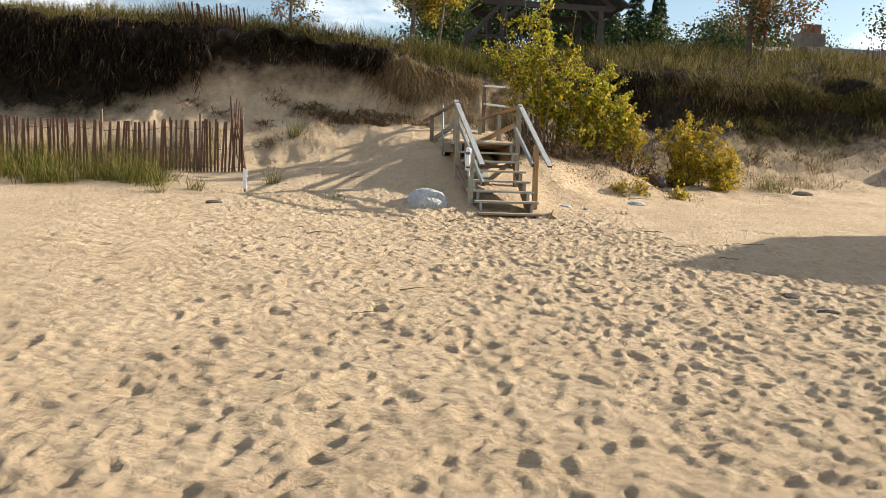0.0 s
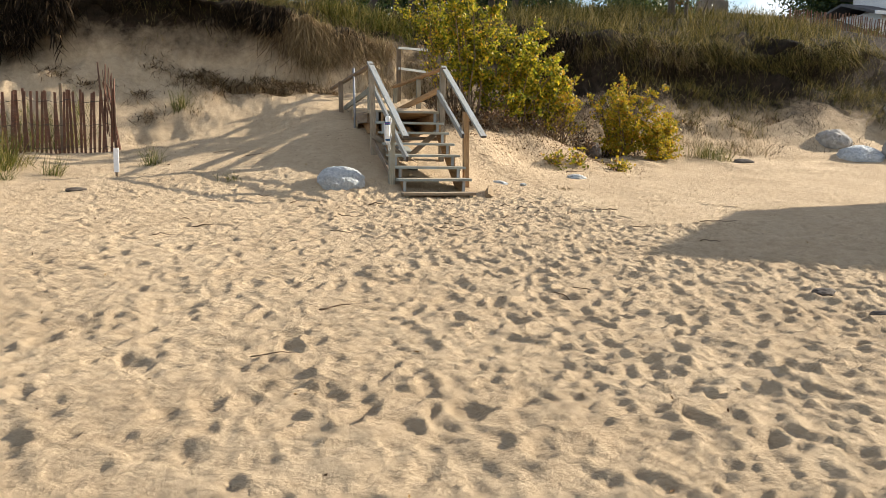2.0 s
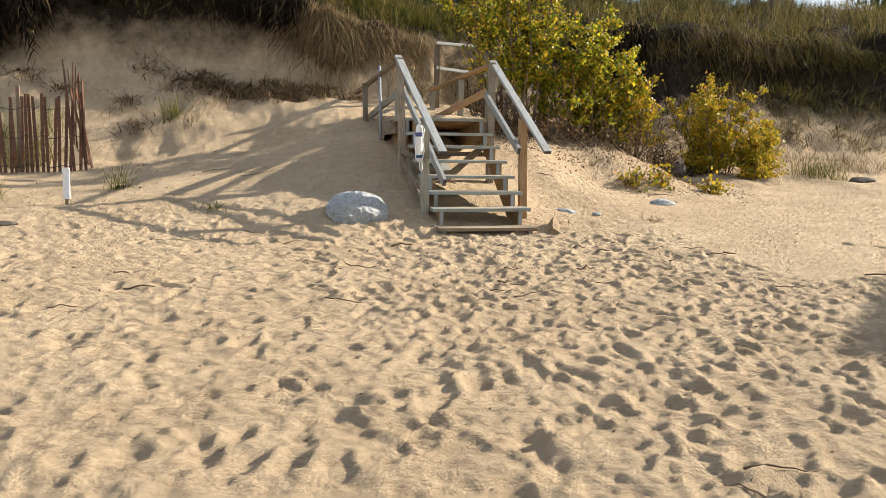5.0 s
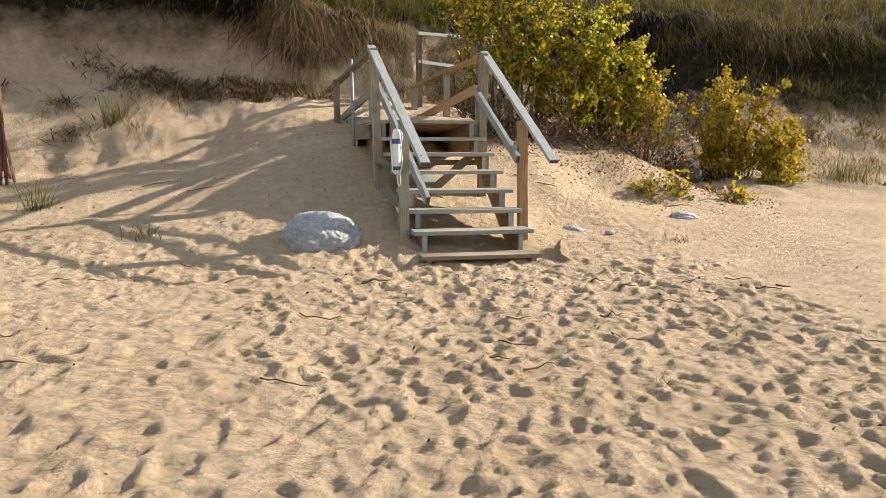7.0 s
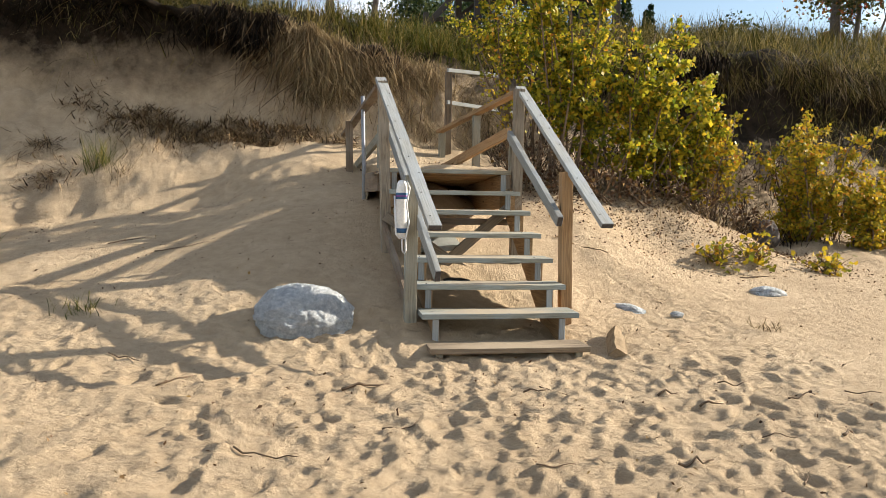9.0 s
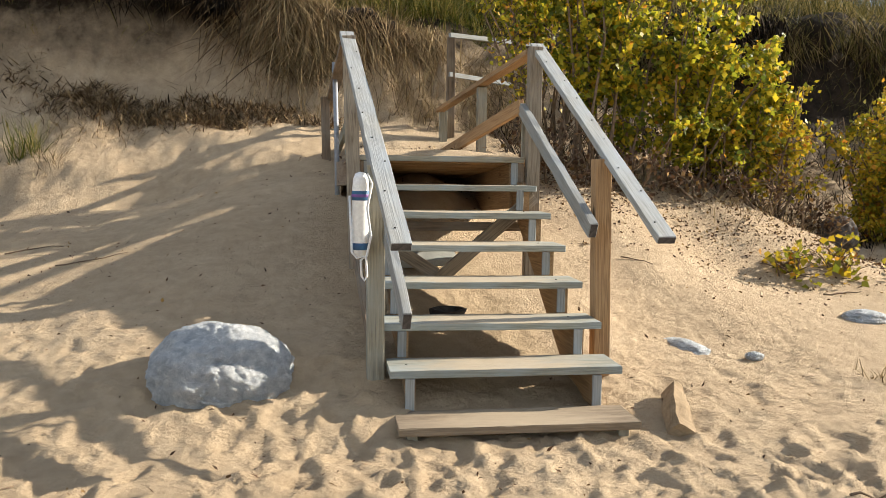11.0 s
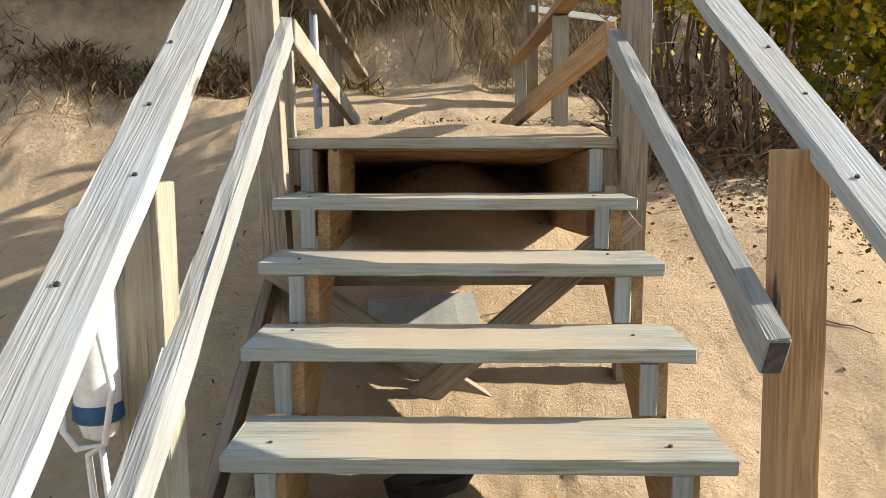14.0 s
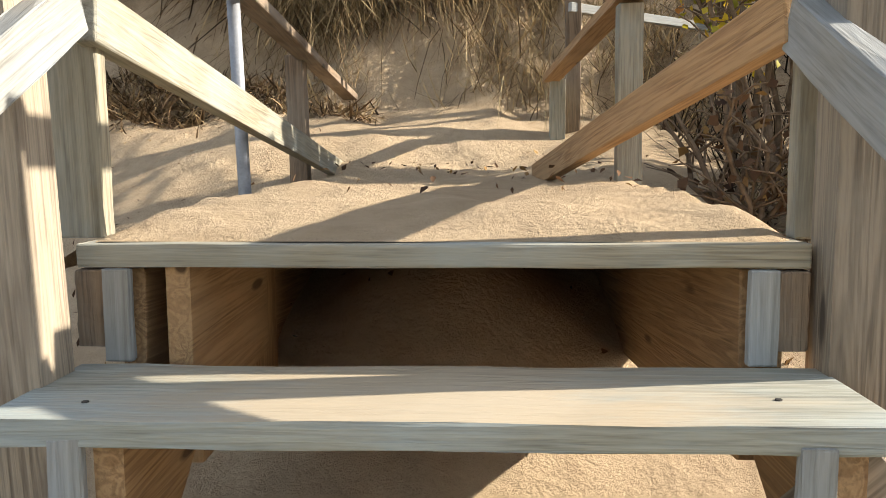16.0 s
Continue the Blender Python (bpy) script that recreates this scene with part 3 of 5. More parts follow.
# platform: planks across, buried at the back
PZ = 0.2 + RISE * 7
SAG = 0.07          # the platform sinks towards the bank
for i in range(13):
    y = 2.0 + 0.145 * i
    c, z = step_x(y), PZ - 0.019 - SAG * 0.145 * i
    beam("platform_board", (c - 0.585, y + 0.07, z), (c + 0.585, y + 0.07, z), 0.138, 0.038, WOOD_GREY if i == 0 else WOOD_BROWN, stairs)
for sx in (-0.612, 0.402):
    beam("rim_joist", (sx, 2.03, PZ - 0.20), (sx - 0.03, 3.85, PZ - 0.20 - SAG * 1.82), 0.038, 0.31, WOOD_BROWN, stairs)
for sx in (-0.668, 0.455):
    beam("side_board", (sx, 2.02, PZ - 0.17), (sx, 2.02, PZ - 0.042), 0.05, 0.04, WOOD_OLD, stairs)
beam("rim_board", (-0.74, 2.25, PZ - 0.12), (-0.80, 3.1, PZ - 0.14), 0.035, 0.19, WOOD_OLD, stairs)
for i in range(4):
    beam("slat", (-0.572 - 0.004 * i, 2.26 + 0.155 * i, PZ - 0.44), (-0.572 - 0.004 * i, 2.26 + 0.155 * i, PZ - 0.05), 0.147, 0.024, WOOD_BROWN, stairs, roll=90)

# sand blown over the platform
def sand_drift():
    xs, ys = np.linspace(-0.78, 0.56, 46), np.linspace(2.03, 4.75, 90)
    X, Y = np.meshgrid(xs, ys, indexing="ij")
    edge = np.clip((Y - 2.03) / 0.25, 0, 1) * np.clip((X + 0.78) / 0.12, 0, 1) * np.clip((0.56 - X) / 0.12, 0, 1)
    Z = PZ + 0.001 + edge * (0.035 + 0.02 * vnoise(X, Y, 3.5, 41) + 0.012 * vnoise(X, Y, 9, 42) + 0.01 * (Y - 2.03))
    side = 2 - np.clip((X + 0.78) / 0.1, 0, 1) - np.clip((0.56 - X) / 0.1, 0, 1)
    Z = Z - side * (0.06 + 0.45 * np.clip((Y - 2.8) / 0.8, 0, 1))
    idx = np.arange(X.size).reshape(X.shape)
    F = np.stack([idx[:-1, :-1], idx[1:, :-1], idx[1:, 1:], idx[:-1, 1:]], -1).reshape(-1, 4)
    return tagged(new("sand_drift", quick_mesh("sand_drift", np.stack([X, Y, Z], -1).reshape(-1, 3), F, SAND)), "thin drift of sand covering the platform boards", "sand", kind="structure")


sand_drift()

# posts
beam("post", (-0.642, 0.55, 0.05), (-0.648, 0.55, 1.385), 0.09, 0.09, WOOD_GREY, stairs, "grey square post")
beam("post", (0.640, 0.74, 0.05), (0.606, 0.74, 1.44), 0.09, 0.09, WOOD_BROWN, stairs, "newer brown square post with dark grain")
beam("post", (-0.682, 1.90, 0.2), (-0.752, 1.90, 2.235), 0.09, 0.10, WOOD_POST, stairs)
beam("post", (0.535, 1.99, 0.25), (0.535, 1.99, 2.225), 0.09, 0.09, WOOD_POST, stairs)
beam("post_facing", (-0.728, 2.115, PZ), (-0.732, 2.115, 1.86), 0.09, 0.038, WOOD_GREY, stairs)
beam("post_facing", (0.503, 2.10, PZ), (0.503, 2.10, 1.83), 0.045, 0.04, WOOD_GREY, stairs)

# handrail caps, flat boards
def capped(a, b, w, parts_label):
    cap = beam("handrail_cap", a, b, w, 0.038, WOOD_RAIL, stairs, parts_label, 0, 0.002, 14)
    end = board_bm(0.006, w - 0.006, 0.034, 0, 0, 0)
    part("end_grain", end, DARK_END, cap, "dark end grain", Matrix.Translation((-0.004, 0, 0)))
    L = (Vector(b) - Vector(a)).length
    for i in range(9):
        bm = bmesh.new()
        bmesh.ops.create_cone(bm, cap_ends=True, segments=8, radius1=0.005, radius2=0.0045, depth=0.004)
        part("nail", bm, NAIL, cap, "", pose(L * (0.05 + 0.115 * i) + RNG.uniform(-0.03, 0.03), RNG.choice((-1, 1)) * w * 0.22 + RNG.uniform(-0.01, 0.01), 0.021))
    return cap


capped((-0.580, -0.17, 1.035), (-0.768, 1.97, 2.262), 0.092, "silvered grey flat handrail board")
capped((0.700, 0.045, 1.05), (0.560, 2.06, 2.245), 0.092, "silvered grey flat handrail board")

# lower rails on edge
beam("mid_rail", (-0.548, -0.13, 0.705), (-0.685, 2.02, 1.845), 0.04, 0.085, WOOD_RAIL, stairs, "split silvered lower rail", 0, 0.003, 14)
beam("mid_rail", (0.525, 0.60, 1.052), (0.470, 2.06, 1.805), 0.045, 0.085, WOOD_RAIL, stairs, "split silvered lower rail", 0, 0.003, 14)
beam("mid_rail", (0.462, 2.06, 1.825), (0.188, 4.15, 1.515), 0.04, 0.095, WOOD_BROWN, stairs, "brown lower rail running into the sand")
beam("mid_rail", (-0.684, 2.06, 1.840), (-0.80, 5.00, 1.53), 0.04, 0.095, WOOD_GREY, stairs, "lower rail running into the sand")
beam("platform_rail", (0.53, 2.05, 2.20), (0.345, 5.45, 2.035), 0.09, 0.04, WOOD_BROWN, stairs)
beam("platform_rail", (-0.765, 2.0, 2.20), (-0.905, 6.05, 1.985), 0.09, 0.04, WOOD_OLD, stairs)
beam("platform_post", (0.463, 3.53, 0.75), (0.455, 3.53, 2.10), 0.082, 0.07, WOOD_GREY, stairs)
beam("platform_post", (-0.895, 4.56, 1.1), (-0.915, 4.56, 2.07), 0.085, 0.085, WOOD_OLD, stairs)
beam("platform_post", (0.385, 5.45, 1.4), (0.385, 5.45, 2.03), 0.085, 0.085, WOOD_GREY, stairs)
# diagonal braces under the flight
beam("brace", (0.50, 1.78, 1.20), (-0.40, 1.74, 0.42), 0.035, 0.09, WOOD_POST, stairs)
beam("brace", (-0.72, 1.82, 1.03), (0.05, 1.80, 0.52), 0.035, 0.09, WOOD_POST, stairs)
beam("brace", (-0.73, 1.86, 0.95), (-0.66, 0.62, 0.45), 0.035, 0.09, WOOD_OLD, stairs)
beam("cross_rail", (-0.70, 1.86, 0.985), (0.50, 1.90, 0.985), 0.035, 0.06, WOOD_OLD, stairs)

for a, b in (((-0.548, -0.13, 0.705), (-0.685, 2.02, 1.845)), ((0.525, 0.60, 1.052), (0.470, 2.06, 1.805))):
    part("end_grain", board_bm(0.006, 0.036, 0.078, 0, 0, 0), DARK_END, stairs, "dark end grain", inv_s @ along(a, b) @ Matrix.Translation((-0.004, 0, 0)))

# nails in the treads' ends and the rails
for k in range(1, 7):
    for sx in (-0.47, 0.48):
        bm = bmesh.new()
        bmesh.ops.create_cone(bm, cap_ends=True, segments=8, radius1=0.006, radius2=0.005, depth=0.004)
        y = RUN * k + RNG.uniform(0.07, 0.2)
        part("nail", bm, NAIL, stairs, "", inv_s @ pose(sx - 0.058 * y, y, 0.2 + RISE * k + (0.001 if k < 6 else -0.014)))

steel = thing("steel_pipe", (-0.805, 3.35, 1.05), "galvanised steel pipe stake beside the platform", "pipe")
v, f = tube_data([(0, 0, -0.3), (-0.008, 0, 0.45), (-0.03, 0, 1.2)], [0.021] * 3, 12)
shaft = new("shaft", mesh_from("shaft", v, f, STEEL, True))
shaft.parent = steel

back_post = thing("timber_post", (0.48, 5.55, 1.5), "tall dark brown timber post standing in the sand", "post")
beam("shaft", (0.485, 5.55, 1.3), (0.475, 5.55, 2.85), 0.085, 0.085, WOOD_OLD, back_post)
stub = thing("wood_stub", (0.27, 6.1, 1.75), "short rotten wooden stub in the sand", "post")
for i, dx in enumerate((-0.05, 0.0, 0.05)):
    beam("stake", (0.285 + dx, 6.3, 1.6), (0.295 + dx, 6.3, 2.02 - 0.05 * i), 0.045, 0.05, WOOD_OLD, stub)
old_rail = thing("old_railing", (1.2, 6.1, 1.8), "broken old railing with pale weathered bars behind the stairs", "railing")
beam("bar", (0.45, 5.5, 2.87), (1.75, 6.2, 2.90), 0.04, 0.05, WOOD_RAIL, old_rail)
beam("bar", (0.45, 5.5, 2.44), (1.55, 6.2, 2.40), 0.04, 0.05, WOOD_RAIL, old_rail)
beam("post", (1.6, 6.1, 1.6), (1.6, 6.1, 3.0), 0.07, 0.07, WOOD_OLD, old_rail)


# fender hung on the lower left post
def lathe(profile, n=20):
    verts, faces = [], []
    for r, z in profile:
        for k in range(n):
            a = 2 * math.pi * k / n
            verts.append((r * math.cos(a), r * math.sin(a), z))
    for i in range(len(profile) - 1):
        for k in range(n):
            a, b = i * n + k, i * n + (k + 1) % n
            faces.append((a, b, b + n, a + n))
    faces.append(tuple(range(n - 1, -1, -1)))
    faces.append(tuple(range((len(profile) - 1) * n, len(profile) * n)))
    return verts, faces


fender = thing("boat_fender", (-0.726, 0.50, 0.93), "white foam float with blue bands roped to the post", "float")
v, f = lathe([(0.012, -0.01), (0.029, 0.0), (0.038, 0.03), (0.042, 0.07), (0.0435, 0.24), (0.042, 0.34), (0.038, 0.385), (0.027, 0.41), (0.01, 0.418)])
body = new("float_body", mesh_from("float_body", v, f, WHITE_PLASTIC, True))
body.parent = fender
for name, z0, z1, mat in (("blue_band", 0.275, 0.325, BLUE_CLOTH), ("purple_band", 0.29, 0.31, PURPLE_CLOTH), ("lower_band", 0.03, 0.062, BLUE_CLOTH)):
    r = 0.0455 + (0.0012 if name == "purple_band" else 0)
    v, f = lathe([(r - 0.006, z0 - 0.002), (r, z0 + 0.004), (r, z1 - 0.004), (r - 0.006, z1 + 0.002)])
    o = new(name, mesh_from(name, v, f, mat, True))
    o.parent = fender
rope_path = [(0.03, -0.035, 0.41), (0.055, -0.03, 0.36), (0.03, -0.062, 0.24), (0.05, -0.052, 0.1), (0.03, -0.05, 0.0), (0.0, -0.05, -0.02), (0.005, -0.05, -0.10), (0.02, -0.05, -0.125), (0.032, -0.05, -0.10), (0.025, -0.052, 0.0), (-0.02, -0.05, -0.01), (-0.045, -0.045, 0.02), (-0.056, -0.02, 0.30)]
v, f = tube_data(rope_path, [0.0065] * len(rope_path), 6)
o = new("rope", mesh_from("rope", v, f, ROPE, True))
o.parent = fender

# ---- rocks, pegs, loose pieces ----
def rock_bm(size, seed, sub=5, rough=0.15):
    bm = bmesh.new()
    bmesh.ops.create_icosphere(bm, subdivisions=sub, radius=1)
    off = Vector((seed * 7.3, seed * 3.1, seed * 1.7))
    for v in bm.verts:
        p = v.co.copy()
        k = 1 + rough * noise.noise(p * 1.1 + off) + rough * 0.5 * noise.noise(p * 2.7 + off) + rough * 0.3 * noise.noise(p * 6 + off) + 0.055 * noise.noise(p * 8 + off) + 0.034 * noise.noise(p * 19 + off) + 0.02 * noise.noise(p * 37 + off)
        # faceted: pulled towards a few cut planes
        for d in ((0.7, 0.2, 0.68), (-0.6, -0.5, 0.6), (0.1, -0.9, 0.4), (-0.9, 0.3, 0.3)):
            q = p.dot(Vector(d).normalized())
            if q > 0.88:
                k *= 0.88 / q * 0.5 + 0.5
        v.co = Vector((p.x * size[0], p.y * size[1], p.z * size[2])) * k
    return bm


def pitted_boulder_bm(size, seed):
    """A blunt, flat-topped boulder with a rough, pitted skin."""
    bm = bmesh.new()
    bmesh.ops.create_icosphere(bm, subdivisions=6, radius=1)
    off = Vector((seed * 7.3, seed * 3.1, seed * 1.7))
    for v in bm.verts:
        p = v.co.copy()
        k = (abs(p.x) ** 2.7 + abs(p.y) ** 2.3 + abs(p.z) ** 2.9) ** (-1 / 2.7)
        k *= 1 + 0.10 * noise.noise(p * 1.2 + off) + 0.05 * noise.noise(p * 2.9 + off)
        k += 0.036 * noise.fractal(p * 5 + off, 0.6, 2.1, 5) - 0.10 * max(0.0, noise.noise(p * 13 + off) - 0.15) - 0.07 * max(0.0, noise.noise(p * 24 + off) - 0.15)
        v.co = Vector((p.x * size[0], p.y * size[1], p.z * size[2])) * k
    return bm


def rock(name, at, size, mat, seed, label, rz=0.0, category="rock", group=""):
    ob = part(name, rock_bm(size, seed, 5, 0.09 if size[0] > 0.3 and mat is ROCK_BLUE else 0.17), mat, None, label, pose(*at, 0, 0, rz), True)
    return tagged(ob, label, category, group)


boulder = part("boulder", pitted_boulder_bm((0.375, 0.30, 0.25), 1.0), ROCK_PALE, None, "", pose(-1.42, 0.64, 0.285, 10, 4, 8), True)
tagged(boulder, "large pale blue-grey boulder sunk in sand beside the stairs", "rock")
rock("stone", (1.40, 1.32, 0.24), (0.11, 0.22, 0.055), ROCK_BLUE, 2.0, "flat pale stone slab lying in the sand", 20)
rock("stone", (3.1, 1.88, 0.31), (0.19, 0.14, 0.075), ROCK_BLUE, 3.0, "small white-grey stone in the sand")
rock("stone", (1.75, 1.05, 0.24), (0.06, 0.05, 0.03), ROCK_BLUE, 4.0, "small white-grey stone in the sand")
rock("stone", (8.2, 4.15, 0.53), (0.26, 0.15, 0.09), ROCK_DARK, 5.0, "dark flat stone on the sand")
rock("driftwood_lump", (-5.25, 0.55, 0.19), (0.15, 0.045, 0.04), BARK, 6.0, "dark driftwood lump on the sand", 4, "driftwood")
rock("stone", (1.42, -6.7, -0.07), (0.11, 0.07, 0.035), ROCK_DARK, 7.0, "dark lump of debris on the sand", 20)
rock("stone", (1.45, -7.3, -0.12), (0.12, 0.05, 0.03), ROCK_DARK, 8.0, "dark lump of debris on the sand", -20)
for i, (at, size, s) in enumerate((((11.9, 4.75, 0.62), (0.60, 0.5, 0.34), 11), ((13.1, 4.6, 0.75), (0.62, 0.55, 0.55), 12), ((15.7, 7.2, 1.85), (0.95, 0.7, 0.45), 13), ((12.0, 5.85, 0.98), (0.46, 0.42, 0.36), 14), ((15.6, 5.6, 1.2), (0.8, 0.7, 0.6), 15), ((14.6, 4.2, 0.8), (0.5, 0.5, 0.5), 16), ((14.7, 6.2, 1.2), (0.5, 0.4, 0.45), 17))):
    rock("boulder", at, size, ROCK_TAN if i else ROCK_BLUE, s, "large tan-grey boulder at the foot of the bank", 30 * i, "rock", "boulders at the bank")

# the chipped peat-like block by the lowest step
blk = bmesh.new()
bmesh.ops.create_cube(blk, size=1)
bmesh.ops.scale(blk, vec=(0.10, 0.46, 0.10), verts=blk.verts)
bmesh.ops.subdivide_edges(blk, edges=list(blk.edges), cuts=4, use_grid_fill=True)
for v in blk.verts:
    v.co += Vector([0.016 * noise.noise(v.co * 14 + Vector((i * 9, 0, 3))) for i in range(3)])
    if v.co.y > 0:
        v.co.x *= 1 - 2.0 * v.co.y
block = part("peat_block", blk, PEAT, None, "", pose(0.865, 0.22, 0.165, 17, 35, -8))
tagged(block, "broken brown block tilted in the sand by the steps", "block")

peg = thing("marker_peg", (-4.81, 1.45, 0.3), "white-painted wooden marker peg in the sand", "peg")
beam("stake", (-4.81, 1.45, 0.1), (-4.81, 1.45, 0.42), 0.035, 0.03, WOOD_OLD, peg)
beam("plate", (-4.81, 1.44, 0.40), (-4.805, 1.44, 0.77), 0.075, 0.03, WHITE_PAINT, peg, "white painted plate", cuts=1)

slab = part("grey_slab", board_bm(0.42, 0.36, 0.05, 4, 0.004), CONCRETE, None, "", pose(-0.42, 2.08, 0.76, 15, -3, 5))
tagged(slab, "grey slab lying in the sand under the stairs", "slab")
v, f = lathe([(0.03, 0.0), (0.09, 0.005), (0.10, 0.04), (0.085, 0.045), (0.03, 0.02)], 9)
black = new("black_fragment", mesh_from("black_fragment", [(1.5 * a, 0.6 * b + 0.3 * a, c) for a, b, c in v], f, BLACK_PLASTIC))
black.matrix_basis = pose(-0.16, 1.27, gz(-0.16, 1.27) + 0.015, 10, 6, 20)
tagged(black, "torn black plastic fragment under the stairs", "debris")
rock("stump", (4.65, 4.55, 0.72), (0.22, 0.2, 0.22), ROCK_DARK, 9.0, "charred dark stump among the yellow shrubs", 0, "stump")


# ---- snow fences ----
def snow_fence(name, line, height, gap, label, lean=0.0, wires=(0.15, 0.5, 0.85), seed=1, sink=0.05):
    """Laths along a polyline, tied by wires."""
    rs = random.Random(seed)
    fence = thing(name, (line[0][0], line[0][1], gz(line[0][0], line[0][1])), label, "fence", "snow fences")
    inv = fence.matrix_basis.inverted()
    base = quick_lath(height)
    dist, pts = 0.0, []
    for (ax, ay), (bx, by) in zip(line, line[1:]):
        L = math.hypot(bx - ax, by - ay)
        while dist < L:
            t = dist / L
            pts.append((ax + (bx - ax) * t, ay + (by - ay) * t, math.degrees(math.atan2(by - ay, bx - ax))))
            dist += gap * rs.uniform(0.9, 1.12)
        dist -= L
    tops = []
    for x, y, a in pts:
        z = gz(x, y) - sink + rs.uniform(-0.03, 0.03)
        ob = new("lath", base)
        ob.parent = fence
        ob.matrix_basis = inv @ pose(x, y, z, lean + rs.uniform(-3, 3), rs.uniform(-3.5, 3.5), a)
        tops.append(Vector((x, y, z)))
    for w in wires:
        v, f = tube_data([p + Vector((0, -lean * 0.0 - 0.008, height * w)) for p in tops], [0.005] * len(tops), 4)
        me = mesh_from("wire", v, f, NAIL)
        o = new("wire", me)
        o.parent = fence
        o.matrix_basis = inv
    return fence


LATHS = {}


def quick_lath(height):
    if height not in LATHS:
        bm = board_bm(height, 0.042, 0.012, 3, 0.0015, 0)
        me = bpy.data.meshes.new("lath")
        bmesh.ops.rotate(bm, cent=(0, 0, 0), matrix=Euler((0, -math.pi / 2, 0)).to_matrix(), verts=bm.verts)
        bmesh.ops.rotate(bm, cent=(0, 0, 0), matrix=Euler((0, 0, math.pi / 2)).to_matrix(), verts=bm.verts)
        bm.to_mesh(me)
        bm.free()
        me.materials.append(WOOD_FENCE)
        LATHS[height] = me
    return LATHS[height]


low_fence = snow_fence("snow_fence", [(-5.12, 4.0), (-8.0, 4.05), (-12.2, 4.2)], 1.20, 0.072, "red-brown lath snow fence on the beach, bent at its end", 2, seed=2, sink=0.08)
# the curled end stands higher
for i in range(9):
    ob = new("lath", quick_lath(1.20))
    ob.parent = low_fence
    ob.matrix_basis = low_fence.matrix_basis.inverted() @ pose(-5.06 - 0.035 * i, 4.12 - 0.05 * i + 0.008 * i * i, 0.66 + 0.05 * i, RNG.uniform(-8, 4), -9 + RNG.uniform(-3, 5), 60 + 8 * i)
for x, y in ((-6.05, 4.1), (-8.1, 4.12), (-10.2, 4.2)):
    beam("stake", (x, y, 0.3), (x + 0.02, y, 1.85), 0.05, 0.05, WOOD_OLD, low_fence)
snow_fence("snow_fence", [(14.6, 11.4), (19.0, 12.0), (30.0, 12.5)], 0.62, 0.11, "weathered grey lath fence on the dune crest", 0, (0.2, 0.8), 4)
snow_fence("snow_fence", [(-7.0, 8.0), (-5.4, 7.95)], 1.1, 0.12, "dark lath fence leaning out over the bank edge", 40, (0.2, 0.8), 6, 0.35)

# ---- plants ----
def unit(a):
    return a / np.linalg.norm(a, axis=1)[:, None]


def grass_patch(name, n, box, length, width, mat, label, seed, clump=0.12, lean_spread=0.35, droop=0.45, keep=None, tilt=(0, 0, 1), lift=0.0):
    """Tufted grass over a stretch of ground, as one mesh."""
    rs = np.random.RandomState(seed)
    m = max(1, n // 14)
    cx, cy = rs.uniform(box[0], box[1], m * 3), rs.uniform(box[2], box[3], m * 3)
    if keep is not None:
        ok = keep(cx, cy)
        cx, cy = cx[ok], cy[ok]
    cx, cy = cx[:m], cy[:m]
    k = rs.randint(0, len(cx), n)
    x, y = cx[k] + rs.normal(size=n) * clump, cy[k] + rs.normal(size=n) * clump
    base = np.stack([x, y, ground_height(x, y) - 0.02 + lift], 1)
    lean = unit(rs.normal(size=(n, 3)) * lean_spread + np.array(tilt))
    scale = rs.uniform(0.7, 1.25, len(cx))[k]
    me = blade_mesh(name, base, lean, rs.uniform(length[0], length[1], n) * scale, rs.uniform(width[0], width[1], n), mat, rs, droop)
    return tagged(new(name, me), label, "grass", kind="stuff")


def patchy(scale, cut, seed):
    return lambda x, y: vnoise(x, y * 0.4, scale, seed) > cut


def lip_y(x):
    """Where the edge of the turf runs along the bank."""
    return np.interp(x, [r[0] for r in BANK], [r[7] for r in BANK]) - bank_shift(x)


def turf_lip(x0, x1, seed, label, reach=0.22):
    """A ragged sod edge that overhangs the cut bank."""
    xs = np.arange(x0, x1, 0.07)
    n = len(xs)
    y0 = lip_y(xs)
    wob = vnoise(xs, xs * 0, 1.3, seed) * 0.16 + vnoise(xs, xs * 0, 4.0, seed + 1) * 0.07
    out = reach + 0.9 * reach * vnoise(xs, xs * 0, 0.9, seed + 2) + wob
    deep = 0.42 + 0.32 * vnoise(xs, xs * 0, 1.1, seed + 3) + 0.1 * vnoise(xs, xs * 0, 5.0, seed + 4)
    rows = []
    ztop = ground_height(xs, y0 + 0.25)
    for dy, dz in ((0.75, 0.05), (0.3, 0.06), (-0.6, -0.02), (-1.0, -0.25), (-0.9, -0.6), (-0.55, -1.0), (0.2, -0.8)):
        yy = y0 + np.where(dy > 0.25, dy, dy * out + (0.15 if dy > 0 else 0))
        zz = ztop + np.where(dz > 0, ground_height(xs, y0 + max(dy, 0)) - ztop + dz, dz * deep)
        j = vnoise(xs * 3.0, xs * 0 + dy * 7, 2.2, seed + 7) * 0.06
        rows.append(np.stack([xs, yy + j, zz + j * 0.7], 1))
    V = np.stack(rows, 1).reshape(-1, 3)
    k = len(rows)
    idx = np.arange(n * k).reshape(n, k)
    F = np.stack([idx[:-1, :-1], idx[:-1, 1:], idx[1:, 1:], idx[1:, :-1]], -1).reshape(-1, 4)
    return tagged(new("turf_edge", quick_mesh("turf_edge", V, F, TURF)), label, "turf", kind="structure")


